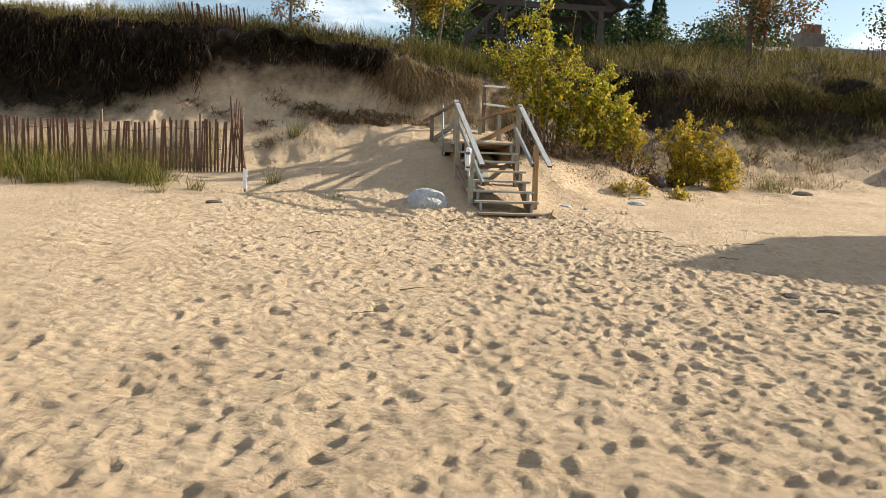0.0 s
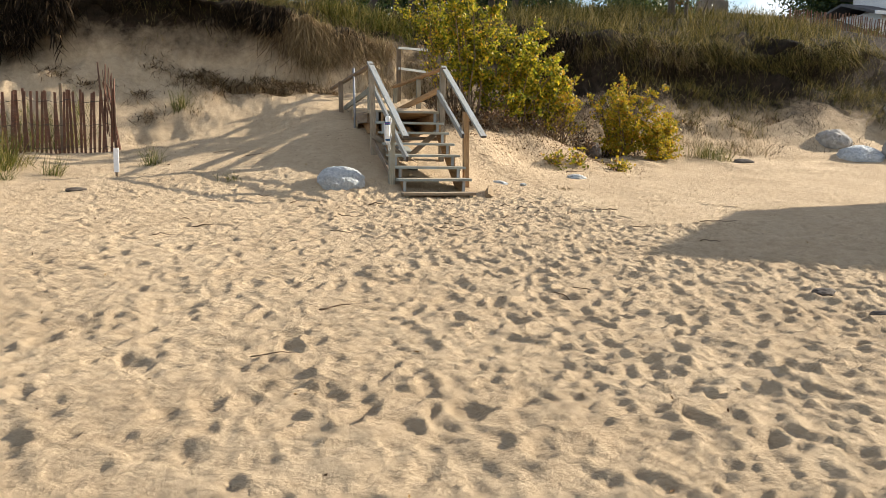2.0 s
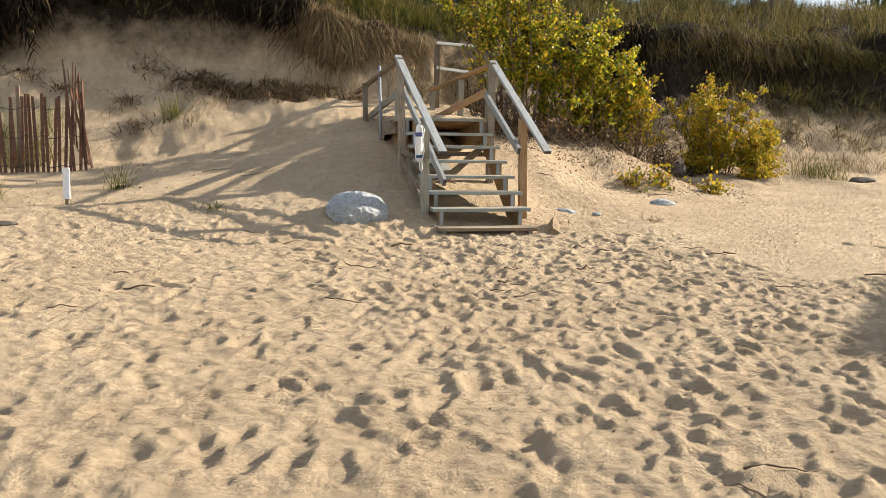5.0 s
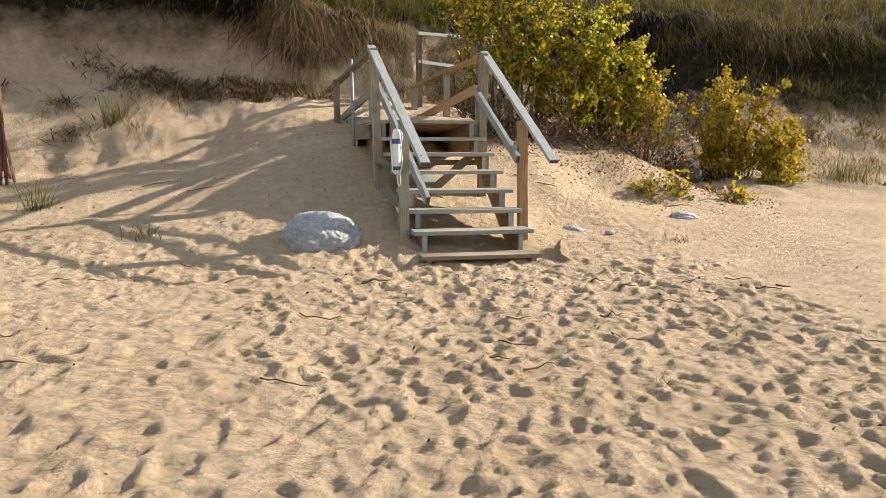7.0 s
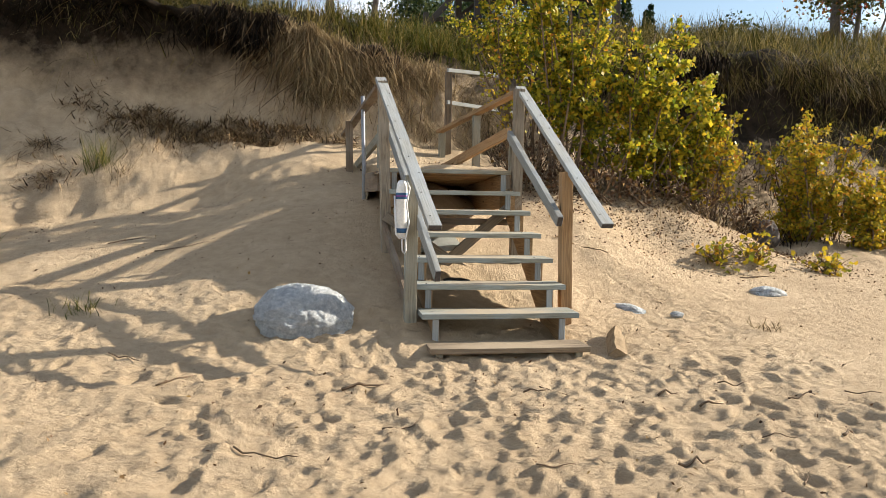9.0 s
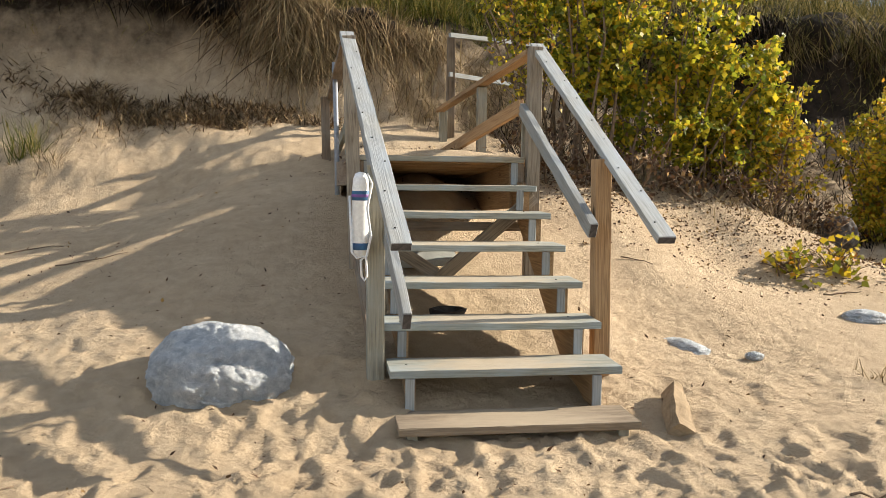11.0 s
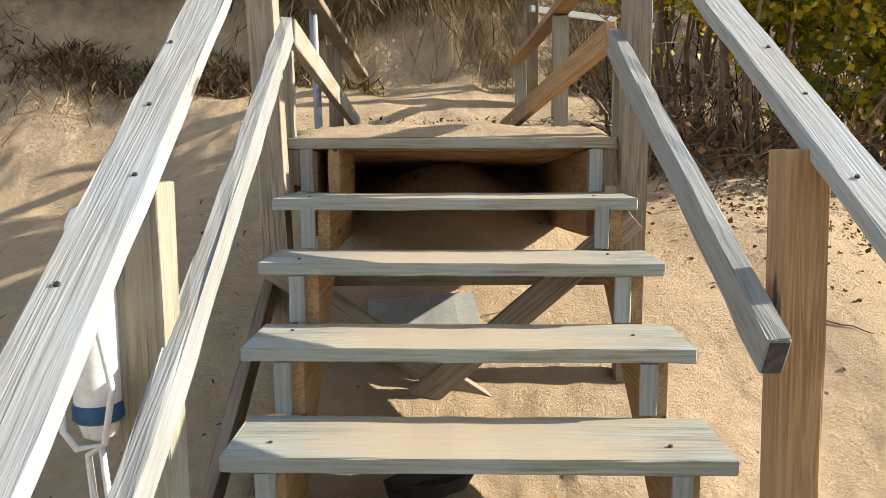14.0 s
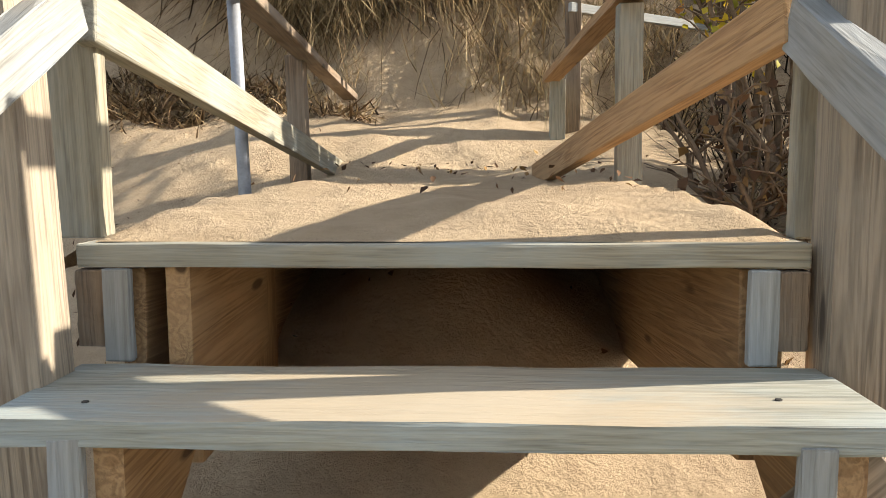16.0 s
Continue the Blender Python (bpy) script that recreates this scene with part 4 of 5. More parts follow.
# sod colour taken near-black so that it includes the shade under the lip
TURF = plain_material("shade_dark_turf", (0.008, 0.006, 0.004), (0.034, 0.024, 0.015), 9, 0.95, 1.0, 0, 0.05)
turf_lip(-20, 0.0, 61, "overhanging sod edge of the dune bank, shade in its dark colour")
turf_lip(3.2, 26, 71, "overhanging sod edge of the dune bank, shade in its dark colour", 0.10)

grass_patch("dune_grass", 17000, (2.0, 16, 7.9, 14), (0.35, 0.8), (0.006, 0.013), GRASS_GREEN, "yellow-green beach grass on the dune crest", 31)
grass_patch("dune_grass", 7000, (3.5, 22, 7.3, 8.6), (0.25, 0.55), (0.006, 0.012), GRASS_GREEN, "beach grass hanging over the cut bank", 32, tilt=(0, -0.4, 0.8), droop=0.8, lift=0.05)
grass_patch("dune_grass", 9000, (12, 32, 9.5, 20), (0.35, 0.7), (0.008, 0.016), GRASS_GREEN, "beach grass on the far dune", 33)
grass_patch("dune_grass", 15000, (-15, 2.5, 7.7, 10.5), (0.3, 0.7), (0.007, 0.014), GRASS_GREEN, "beach grass along the dune edge", 34)
grass_patch("hanging_grass", 4500, (-15, 0.0, 7.3, 7.9), (0.25, 0.55), (0.007, 0.014), GRASS_GREEN, "beach grass drooping over the bank edge", 35, tilt=(0, -0.5, 0.5), droop=0.9, lift=0.08, keep=patchy(0.8, -0.1, 15))


def hanging(name, n, xr, top, reach, width, mat, label, seed, keep=None, clump=0.10, fan=0.5):
    """Strands that hang from the sod edge down the cut face."""
    rs = np.random.RandomState(seed)
    m = max(1, n // 26)
    cx = rs.uniform(xr[0], xr[1], m * 4)
    if keep is not None:
        cx = cx[keep(cx, cx * 0)]
    cx = cx[:m]
    k = rs.randint(0, len(cx), n)
    x = cx[k] + rs.normal(size=n) * clump
    y = lip_y(x) - 0.12 - rs.uniform(0, 0.22, n)
    z = ground_height(x, lip_y(x) + 0.2) + rs.uniform(top[0], top[1], n)
    lean = unit(np.stack([rs.normal(size=n) * fan, -0.25 + rs.normal(size=n) * 0.30, -np.ones(n)], 1))
    ln = rs.uniform(reach[0], reach[1], n) * rs.uniform(0.5, 1.2, len(cx))[k]
    me = blade_mesh(name, np.stack([x, y, z], 1), lean, ln, rs.uniform(width[0], width[1], n), mat, rs, 0.15)
    return tagged(new(name, me), label, "roots", kind="stuff")


# strands on the cut face; the dark ones carry its shade in their colour
hanging("root_mat", 2600, (-16, -6.2), (-0.6, 0.0), (0.15, 0.6), (0.010, 0.030), ROOT_SHADED, "roots and torn turf hanging on the bank face, shade in their dark colour", 38, patchy(0.9, -0.1, 16), 0.14, 0.9)
hanging("root_mat", 1500, (-5.6, -2.0), (-0.5, 0.0), (0.1, 0.40), (0.008, 0.022), ROOT_SHADED, "brown roots showing under the sod edge", 138, patchy(1.4, -0.1, 16), 0.14, 1.0)
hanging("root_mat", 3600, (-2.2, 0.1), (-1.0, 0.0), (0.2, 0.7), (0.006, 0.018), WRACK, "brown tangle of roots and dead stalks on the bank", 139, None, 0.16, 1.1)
hanging("root_mat", 7000, (2.6, 22), (-0.9, 0.0), (0.12, 0.45), (0.005, 0.014), ROOT_SHADED, "roots and torn turf hanging on the bank face, shade in their dark colour", 39, patchy(0.8, -0.1, 17), 0.25, 1.5)
grass_patch("bank_grass", 6500, (3.6, 22, 6.3, 8.2), (0.2, 0.5), (0.006, 0.013), GRASS_GREEN, "tufts of beach grass growing on the bank face", 140, clump=0.16, tilt=(0, -0.5, 0.6), droop=0.9, keep=patchy(1.2, 0.0, 19))
# stalks at the bank foot, in the root colour with shade worked in
grass_patch("dead_stalks", 3000, (4.6, 13, 5.0, 7.3), (0.1, 0.35), (0.006, 0.014), ROOT_SHADED, "brown dead stalks and roots strewn over the bank foot", 141, clump=0.22, lean_spread=1.4, tilt=(0, -0.5, 0.2), droop=0.7)

hanging("hanging_grass", 11000, (3.0, 22), (-0.45, 0.14), (0.2, 0.5), (0.005, 0.012), GRASS_GREEN, "beach grass drooping over the sod edge", 142, None, 0.22, 1.3)


def creeper(x, seed, n=2600, drop=(0.5, 1.7), wide=1.1):
    """A mat of leaves and roots trailing down the cut face, its near-black colour holding the face's shade."""
    rs = np.random.RandomState(seed)
    u = rs.uniform(-1, 1, n)
    px = x + u * wide + rs.normal(size=n) * 0.12
    reach = rs.uniform(0, 1, n) ** 0.8 * (drop[1] - (drop[1] - drop[0]) * np.abs(u) ** 1.5) * (0.75 + 0.35 * vnoise(px, px * 0, 2.5, seed))
    z = ground_height(px, lip_y(px) + 0.2) - reach
    y = lip_y(px) - 0.30 - 0.22 * reach + rs.normal(size=n) * 0.07
    y = np.where(z < ground_height(px, y) + 0.02, y - 0.12, y)
    lean = unit(np.stack([rs.normal(size=n) * 0.5, -0.15 + rs.normal(size=n) * 0.3, -np.ones(n)], 1))
    me = blade_mesh("creeper", np.stack([px, y, z + 0.1], 1), lean, rs.uniform(0.1, 0.38, n), rs.uniform(0.008, 0.036, n), ROOT_SHADED, rs, 0.25)
    return tagged(new("creeper", me), "mat of roots and dead leaves trailing down the bank, shade in its dark colour", "creeper", kind="stuff")


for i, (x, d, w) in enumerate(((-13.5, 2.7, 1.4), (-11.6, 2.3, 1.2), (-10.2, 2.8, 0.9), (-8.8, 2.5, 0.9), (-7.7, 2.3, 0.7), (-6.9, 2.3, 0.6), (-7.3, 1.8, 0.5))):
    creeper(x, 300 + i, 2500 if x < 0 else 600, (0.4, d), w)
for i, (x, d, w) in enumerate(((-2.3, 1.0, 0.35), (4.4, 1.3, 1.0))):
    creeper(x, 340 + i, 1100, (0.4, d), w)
hanging("dry_hanging_grass", 4200, (-1.6, -0.8), (-1.0, 0.12), (0.15, 0.75), (0.004, 0.012), GRASS_DRY, "straw-coloured grass hanging in a thick curtain down the bank", 36, None, 0.10, 1.0)
hanging("dry_hanging_grass", 2200, (-1.9, 0.6), (-0.5, 0.05), (0.3, 0.9), (0.005, 0.012), GRASS_DRY, "straw-coloured dead grass hanging down the bank", 37)
hanging("dry_hanging_grass", 1200, (3.0, 9.0), (-0.4, 0.0), (0.3, 0.7), (0.004, 0.009), GRASS_DRY, "straw-coloured dead grass hanging down the bank", 46)
grass_patch("dry_grass", 4200, (-1.3, 1.4, 6.1, 7.4), (0.25, 0.6), (0.005, 0.010), GRASS_DRY, "dry straw grass on the bank behind the stairs", 47, lean_spread=0.7, tilt=(0, -0.9, 0.05), droop=0.8, keep=patchy(1.6, -0.2, 18))
grass_patch("dead_stalks", 800, (1.0, 4.6, 3.8, 5.4), (0.15, 0.45), (0.004, 0.010), GRASS_DRY, "dry stalks and litter under the shrubs", 40, lean_spread=0.8)
# near-black stalks: the gloom behind the shrubs is in their colour
grass_patch("shaded_stalks", 4000, (1.2, 6.0, 4.6, 6.6), (0.2, 0.6), (0.006, 0.014), ROOT_SHADED, "dead stalks behind the shrubs, shade in their dark colour", 48, lean_spread=0.9)
grass_patch("dune_grass", 2600, (-0.9, 1.3, 7.5, 8.7), (0.3, 0.7), (0.006, 0.012), GRASS_FRESH, "bright yellow-green grass on the lip above the stairs", 241, tilt=(0, -0.3, 0.8), droop=0.7, lift=0.03)
grass_patch("dead_stalks", 1500, (6.4, 10, 4.8, 6.4), (0.15, 0.4), (0.004, 0.009), GRASS_DRY, "dry stalks at the foot of the bank", 41, lean_spread=0.8)
grass_patch("fence_grass", 5200, (-12.5, -6.3, 1.9, 3.9), (0.40, 1.2), (0.006, 0.012), GRASS_FRESH, "long green grass in front of the fence", 42, clump=0.12, lean_spread=0.5, droop=0.6, keep=lambda x, y: ((x + 0.9 * (y - 3.0)) < -6.9) & (vnoise(x, y, 1.3, 77) > -0.25))
grass_patch("fence_grass", 2600, (-12, -5.8, 4.3, 5.6), (0.4, 0.9), (0.006, 0.011), GRASS_FRESH, "long green grass behind the fence", 43)
grass_patch("wrack_line", 2400, (-4.1, -1.4, 5.9, 6.5), (0.12, 0.32), (0.005, 0.013), WRACK, "brown torn roots and straw lying on the sand slope", 44, lean_spread=1.6, tilt=(0, -0.6, 0.1), clump=0.13, droop=0.7)
grass_patch("wrack_line", 1200, (-3.8, -1.6, 5.9, 6.5), (0.12, 0.3), (0.006, 0.012), GRASS_DRY, "straw lying on the sand slope", 45, lean_spread=1.6, tilt=(0, -0.6, 0.1), droop=0.7)


def tuft(at, n, length, label, mat, seed, spread=0.08):
    rs = np.random.RandomState(seed)
    x, y = at[0] + rs.normal(size=n) * spread, at[1] + rs.normal(size=n) * spread
    base = np.stack([x, y, ground_height(x, y) - 0.02], 1)
    lean = unit(rs.normal(size=(n, 3)) * 0.5 + np.array([0, 0, 1.0]))
    me = blade_mesh("grass_tuft", base, lean, rs.uniform(0.5, 1.1, n) * length, rs.uniform(0.004, 0.009, n), mat, rs, 0.5)
    return tagged(new("grass_tuft", me), label, "grass", kind="stuff")


tuft((-4.35, 2.3), 120, 0.48, "tuft of long green beach grass on sand", GRASS_FRESH, 51)
tuft((-5.75, 1.6), 110, 0.5, "tuft of long green beach grass on sand", GRASS_FRESH, 52)
tuft((-6.4, 1.3), 80, 0.5, "tuft of long green beach grass on sand", GRASS_FRESH, 53)
tuft((-4.05, 5.6), 150, 0.62, "spiky tuft of grass on the sand slope", GRASS_FRESH, 54)
tuft((-3.75, 5.35), 50, 0.35, "dry tuft of grass on the sand slope", GRASS_DRY, 55)
tuft((-3.1, 1.0), 70, 0.24, "small yellow-green plant on the sand", GRASS_FRESH, 56)
tuft((2.35, 0.65), 60, 0.17, "small dry plant on the sand", GRASS_DRY, 57, 0.06)
tuft((7.6, 4.5), 380, 0.62, "clump of grass at the foot of the bank", GRASS_FRESH, 58, 0.25)
tuft((8.9, 5.3), 110, 0.4, "clump of grass at the foot of the bank", GRASS_DRY, 59, 0.15)
tuft((0.05, -3.4), 24, 0.12, "tiny dry plant on the sand", GRASS_DRY, 60, 0.02)
def clod(x, y, r, n, seed):
    """A torn clump of roots and soil: short coarse strands flung over a low heap."""
    rs = np.random.RandomState(seed)
    px, py = x + rs.normal(size=n) * r * 0.5, y + rs.normal(size=n) * r * 0.35
    base = np.stack([px, py, ground_height(px, py) - 0.01], 1)
    lean = unit(rs.normal(size=(n, 3)) + np.array([0, -0.3, 0.35]))
    lean[:, 2] = np.abs(lean[:, 2]) * 0.6
    me = blade_mesh("root_clod", base, lean, rs.uniform(0.06, 0.34, n), rs.uniform(0.007, 0.026, n), WRACK, rs, 0.55)
    return tagged(new("root_clod", me), "brown torn clod of roots and straw lying on the sand slope", "roots", kind="stuff")


for i, x in enumerate(np.linspace(-4.0, -1.5, 11)):
    clod(x + 0.1 * math.sin(7 * i), 6.55 - 0.055 * i + 0.12 * math.cos(5 * i), 0.36, 420, 400 + i)
for i, (x, y, r) in enumerate(((-5.9, 6.3, 0.3), (-6.6, 6.6, 0.35), (-8.0, 6.6, 0.3), (-9.4, 6.6, 0.4), (7.2, 6.0, 0.35), (8.2, 6.4, 0.4), (9.6, 6.5, 0.4), (6.2, 6.3, 0.4), (10.8, 6.9, 0.4), (5.2, 6.1, 0.4), (-2.2, 6.0, 0.2), (-0.9, 5.9, 0.2))):
    clod(x, y, r, 260, 430 + i)
for i, (x, y, z) in enumerate(((-4.85, 6.05, 0.25), (-4.5, 6.9, 0.35), (-3.55, 6.3, 0.2), (-4.6, 5.5, 0.15))):
    clod(x, y, 0.30 + 0.05 * (i % 2), 260, 70 + i)


def shrub(name, base, stems, label, leaf_mat, n_leaf, leaf_size, seed, height, spread, hollow=0.15, category="shrub", tilt=(0, 0)):
    """A many-stemmed shrub: curved tapered stems with side twigs, leaves set along the twigs."""
    rs = np.random.RandomState(seed)
    ob = thing(name, (base[0], base[1], gz(base[0], base[1])), label, category)
    chunks, spots = [], []
    for s in range(stems):
        a = rs.uniform(0, 2 * math.pi)
        r0 = rs.uniform(0, 0.35) * spread
        p = Vector((math.cos(a) * r0, math.sin(a) * r0 * 0.7, 0))
        p.z = gz(base[0] + p.x, base[1] + p.y) - gz(base[0], base[1]) - 0.1
        out = Vector((math.cos(a) * spread * rs.uniform(0.2, 0.8) + tilt[0], math.sin(a) * spread * 0.6 * rs.uniform(0.1, 0.7) + tilt[1], 0))
        h = height * rs.uniform(0.55, 1.0)
        path = []
        for k in range(6):
            t = k / 5
            path.append(p + out * t ** 1.3 + Vector((rs.normal() * 0.03, rs.normal() * 0.03, h * t)))
        chunks.append(tube_data(path, [0.016 * (1 - 0.75 * k / 5) + 0.002 for k in range(6)], 5))
        for q in range(12):
            t = rs.uniform(hollow, 1.0)
            i = min(4, int(t * 5))
            o = path[i].lerp(path[i + 1], t * 5 - i)
            d = Vector((rs.normal(), rs.normal(), rs.uniform(0.1, 1.1))).normalized() * rs.uniform(0.15, 0.42) * (1.25 - 0.6 * t)
            chunks.append(tube_data([o, o + d * 0.5 + Vector((0, 0, 0.02)), o + d], [0.006, 0.004, 0.002], 4))
            spots.append((o, o + d))
    v, f = joined(chunks)
    st = new("stem", mesh_from("stem", v, f, TWIG, True))
    st.parent = ob
    sp = np.array([[*a, *b] for a, b in spots])
    k = rs.randint(0, len(sp), n_leaf)
    t = rs.uniform(0.15, 1.1, n_leaf)[:, None]
    c = sp[k, :3] * (1 - t) + sp[k, 3:] * t + rs.normal(size=(n_leaf, 3)) * 0.035
    cr = new("foliage", leaf_mesh("foliage", c, rs.uniform(0.6, 1.2, n_leaf) * leaf_size, leaf_mat, rs, 0.85))
    cr.parent = ob
    return ob


shrub("poplar_shrub", (1.75, 4.2), 9, "tall young poplar with green and yellow leaves", POPLAR, 5600, 0.066, 81, 3.9, 1.0, 0.28, tilt=(-0.05, 0.0))
shrub("poplar_shrub", (1.45, 4.75), 8, "tall slim young poplar with yellowing leaves", POPLAR, 3200, 0.062, 187, 3.7, 0.8, 0.4)
shrub("poplar_shrub", (2.5, 4.5), 11, "young poplar thicket with yellow-green leaves", POPLAR, 6400, 0.070, 82, 2.25, 1.25, 0.2)
shrub("poplar_shrub", (3.3, 4.6), 11, "young poplar thicket with yellow-green leaves", POPLAR, 5600, 0.068, 83, 1.8, 1.2, 0.12)
shrub("poplar_shrub", (3.85, 4.6), 7, "young poplar with golden leaves at the thicket's edge", POPLAR_GOLD, 2400, 0.06, 84, 1.5, 0.75, 0.2)
shrub("poplar_shrub", (5.65, 4.95), 15, "golden-leaved young poplar shrub by the bank", POPLAR_GOLD, 8500, 0.06, 85, 2.0, 0.95, 0.08)
shrub("poplar_shrub", (6.3, 4.6), 11, "golden-leaved low poplar shrub by the bank", POPLAR_GOLD, 5600, 0.058, 86, 1.15, 0.65, 0.05)
shrub("brown_shrub", (1.5, 4.7), 10, "thin brown shrub with few yellow leaves behind the stairs", POPLAR_GOLD, 800, 0.06, 87, 2.3, 1.0, 0.4)
shrub("poplar_shrub", (1.7, 8.1), 8, "young poplar with green and yellow leaves behind the stairs", POPLAR, 1700, 0.062, 185, 1.0, 0.9, 0.2)
shrub("poplar_shrub", (3.6, 7.2), 9, "young poplar with green and yellow leaves on the bank", POPLAR, 2200, 0.062, 186, 1.1, 1.0, 0.2)
shrub("brown_shrub", (1.1, 4.0), 9, "bare brown twiggy shrub by the platform", FALLEN, 260, 0.05, 88, 0.75, 0.7, 0.2)
for i, (x, y, h) in enumerate(((2.2, 3.75, 0.7), (2.9, 3.85, 0.75), (3.6, 4.05, 0.7), (4.3, 4.3, 0.6), (1.6, 3.6, 0.6))):
    shrub("brown_shrub", (x, y + 0.25), 4, "bare brown twiggy undergrowth with withered leaves", FALLEN, 200, 0.055, 180 + i, h * 0.8, 0.6, 0.2)
for i, (x, y, h) in enumerate(((3.02, 2.87, 0.46), (3.62, 2.98, 0.34), (4.61, 3.07, 0.38))):
    shrub("poplar_sprout", (x, y), 3, "small yellow-green poplar sprout in the sand", POPLAR_GOLD, 150, 0.075, 90 + i, h, 0.2, 0.1, "sprout")


def tree(name, base, h, spread, label, leaf_mat, n_leaf, leaf_size, seed, trunk=0.12, lean=(0, 0), limbs=9, start=0.3, category="tree"):
    """A tapered trunk with forking limbs, and leaves in uneven clumps round the limb ends."""
    rs = np.random.RandomState(seed)
    ob = thing(name, (base[0], base[1], gz(base[0], base[1])), label, category)
    path = [Vector((lean[0] * t * h + rs.normal() * 0.04 * h * 0.1, lean[1] * t * h + rs.normal() * 0.04 * h * 0.1, -0.2 + h * 0.9 * t)) for t in np.linspace(0, 1, 7)]
    tr = new("trunk", mesh_from("trunk", *tube_data(path, [trunk * (1 - 0.8 * k / 6) + 0.01 for k in range(7)], 8), BARK, True))
    tr.parent = ob
    chunks, ends = [], []
    for q in range(limbs):
        t = start + (1 - start) * (q + rs.uniform(0, 0.8)) / limbs
        i = min(5, int(t * 6))
        o = path[i].lerp(path[i + 1], min(1, t * 6 - i))
        a = rs.uniform(0, 2 * math.pi)
        d = Vector((math.cos(a), math.sin(a), rs.uniform(0.25, 0.9))) * spread * rs.uniform(0.5, 1.0) * (1.15 - 0.6 * t)
        mid = o + d * 0.5 + Vector((0, 0, -0.04 * h * 0.2))
        chunks.append(tube_data([o, mid, o + d], [trunk * 0.35 * (1.1 - t), trunk * 0.2 * (1.1 - t) + 0.004, 0.005], 5))
        ends += [(mid, 0.6), (o + d, 1.0)]
        for w in range(3):
            e = Vector((rs.normal(), rs.normal(), rs.normal() * 0.6 + 0.3)) * spread * 0.3
            s = o + d * rs.uniform(0.35, 0.9)
            chunks.append(tube_data([s, s + e], [0.012, 0.004], 4))
            ends.append((s + e, 0.8))
    v, f = joined(chunks)
    lb = new("limb", mesh_from("limb", v, f, BARK, True))
    lb.parent = ob
    pts = np.array([[*e, w] for e, w in ends])
    k = rs.randint(0, len(pts), n_leaf)
    c = pts[k, :3] + rs.normal(size=(n_leaf, 3)) * (spread * 0.20 * pts[k, 3])[:, None] * np.array([1, 1, 0.75])
    cr = new("crown", leaf_mesh("crown", c, rs.uniform(0.6, 1.3, n_leaf) * leaf_size, leaf_mat, rs, 0.75))
    cr.parent = ob
    return ob


tree("cottonwood", (-1.1, 8.6), 3.6, 1.25, "leaning young cottonwood with yellow and brown leaves on the crest", AUTUMN, 4200, 0.09, 101, 0.07, (0.05, 0), 12, 0.3)
tree("cottonwood", (-0.4, 8.7), 3.2, 1.1, "slim cottonwood with yellow-green leaves on the crest", POPLAR_GOLD, 2600, 0.085, 102, 0.055, (0.12, 0), 10, 0.35)
tree("autumn_tree", (-4.4, 9.6), 2.0, 0.8, "small orange autumn tree on the crest", AUTUMN, 1400, 0.075, 103, 0.06, (0, 0), 8, 0.2)
tree("autumn_tree", (10.6, 11.8), 4.8, 1.8, "autumn tree with green and red leaves on the dune crest", AUTUMN, 11000, 0.095, 104, 0.12, (-0.03, 0), 15, 0.2)
tree("autumn_tree", (10.95, 11.6), 2.6, 0.65, "small red-leaved tree on the dune crest", AUTUMN, 1500, 0.075, 105, 0.06, (0.05, 0), 9, 0.2)
bare = thing("bare_tree", (11.6, 11.8, gz(11.6, 11.8)), "leafless leaning sapling on the dune crest", "tree")
v, f = joined([tube_data([(0, 0, -0.1), (0.25, 0, 0.6), (0.7, 0.1, 1.3), (1.0, 0.1, 2.0)], [0.03, 0.025, 0.018, 0.004], 6), tube_data([(0.45, 0, 0.95), (0.8, 0, 1.15), (1.25, 0, 1.55)], [0.015, 0.01, 0.003], 5), tube_data([(0.25, 0, 0.6), (0.2, 0.1, 1.1), (0.3, 0.1, 1.6)], [0.012, 0.008, 0.003], 5)])
o = new("trunk", mesh_from("trunk", v, f, BARK, True))
o.parent = bare


def afar(x, y):
    """Pushes a place out to the woods beyond the dune."""
    return (x + 3.2) * 2.2 - 3.2, (y + 14) * 2.2 - 14


def conifer(base, h, w, seed, label="dark green conifer behind the dune"):
    rs = np.random.RandomState(seed)
    ob = thing("conifer", (base[0], base[1], gz(base[0], base[1])), label, "tree", "conifers")
    tr = new("trunk", mesh_from("trunk", *tube_data([(0, 0, -0.4), (0, 0, h * 0.5), (0, 0, h)], [0.2, 0.12, 0.02], 7), BARK, True))
    tr.parent = ob
    n = 14000
    tiers = 20
    k = rs.randint(0, tiers, n)
    t = (k + rs.uniform(0, 0.45, n)) / tiers
    arm = rs.randint(0, 7, n)
    a = arm * 0.9 + k * 0.55 + rs.normal(size=n) * 0.16
    r = w * (1 - t) ** 0.85 * np.sqrt(rs.uniform(0.02, 1, n)) * (0.75 + 0.25 * np.sin(arm * 2.1 + k))
    c = np.stack([np.cos(a) * r, np.sin(a) * r, h * (0.06 + 0.94 * t) - 0.30 * r + rs.normal(size=n) * 0.05], 1)
    cr = new("crown", leaf_mesh("crown", c, rs.uniform(0.14, 0.30, n), CONIFER, rs, 0.4))
    cr.parent = ob
    return ob


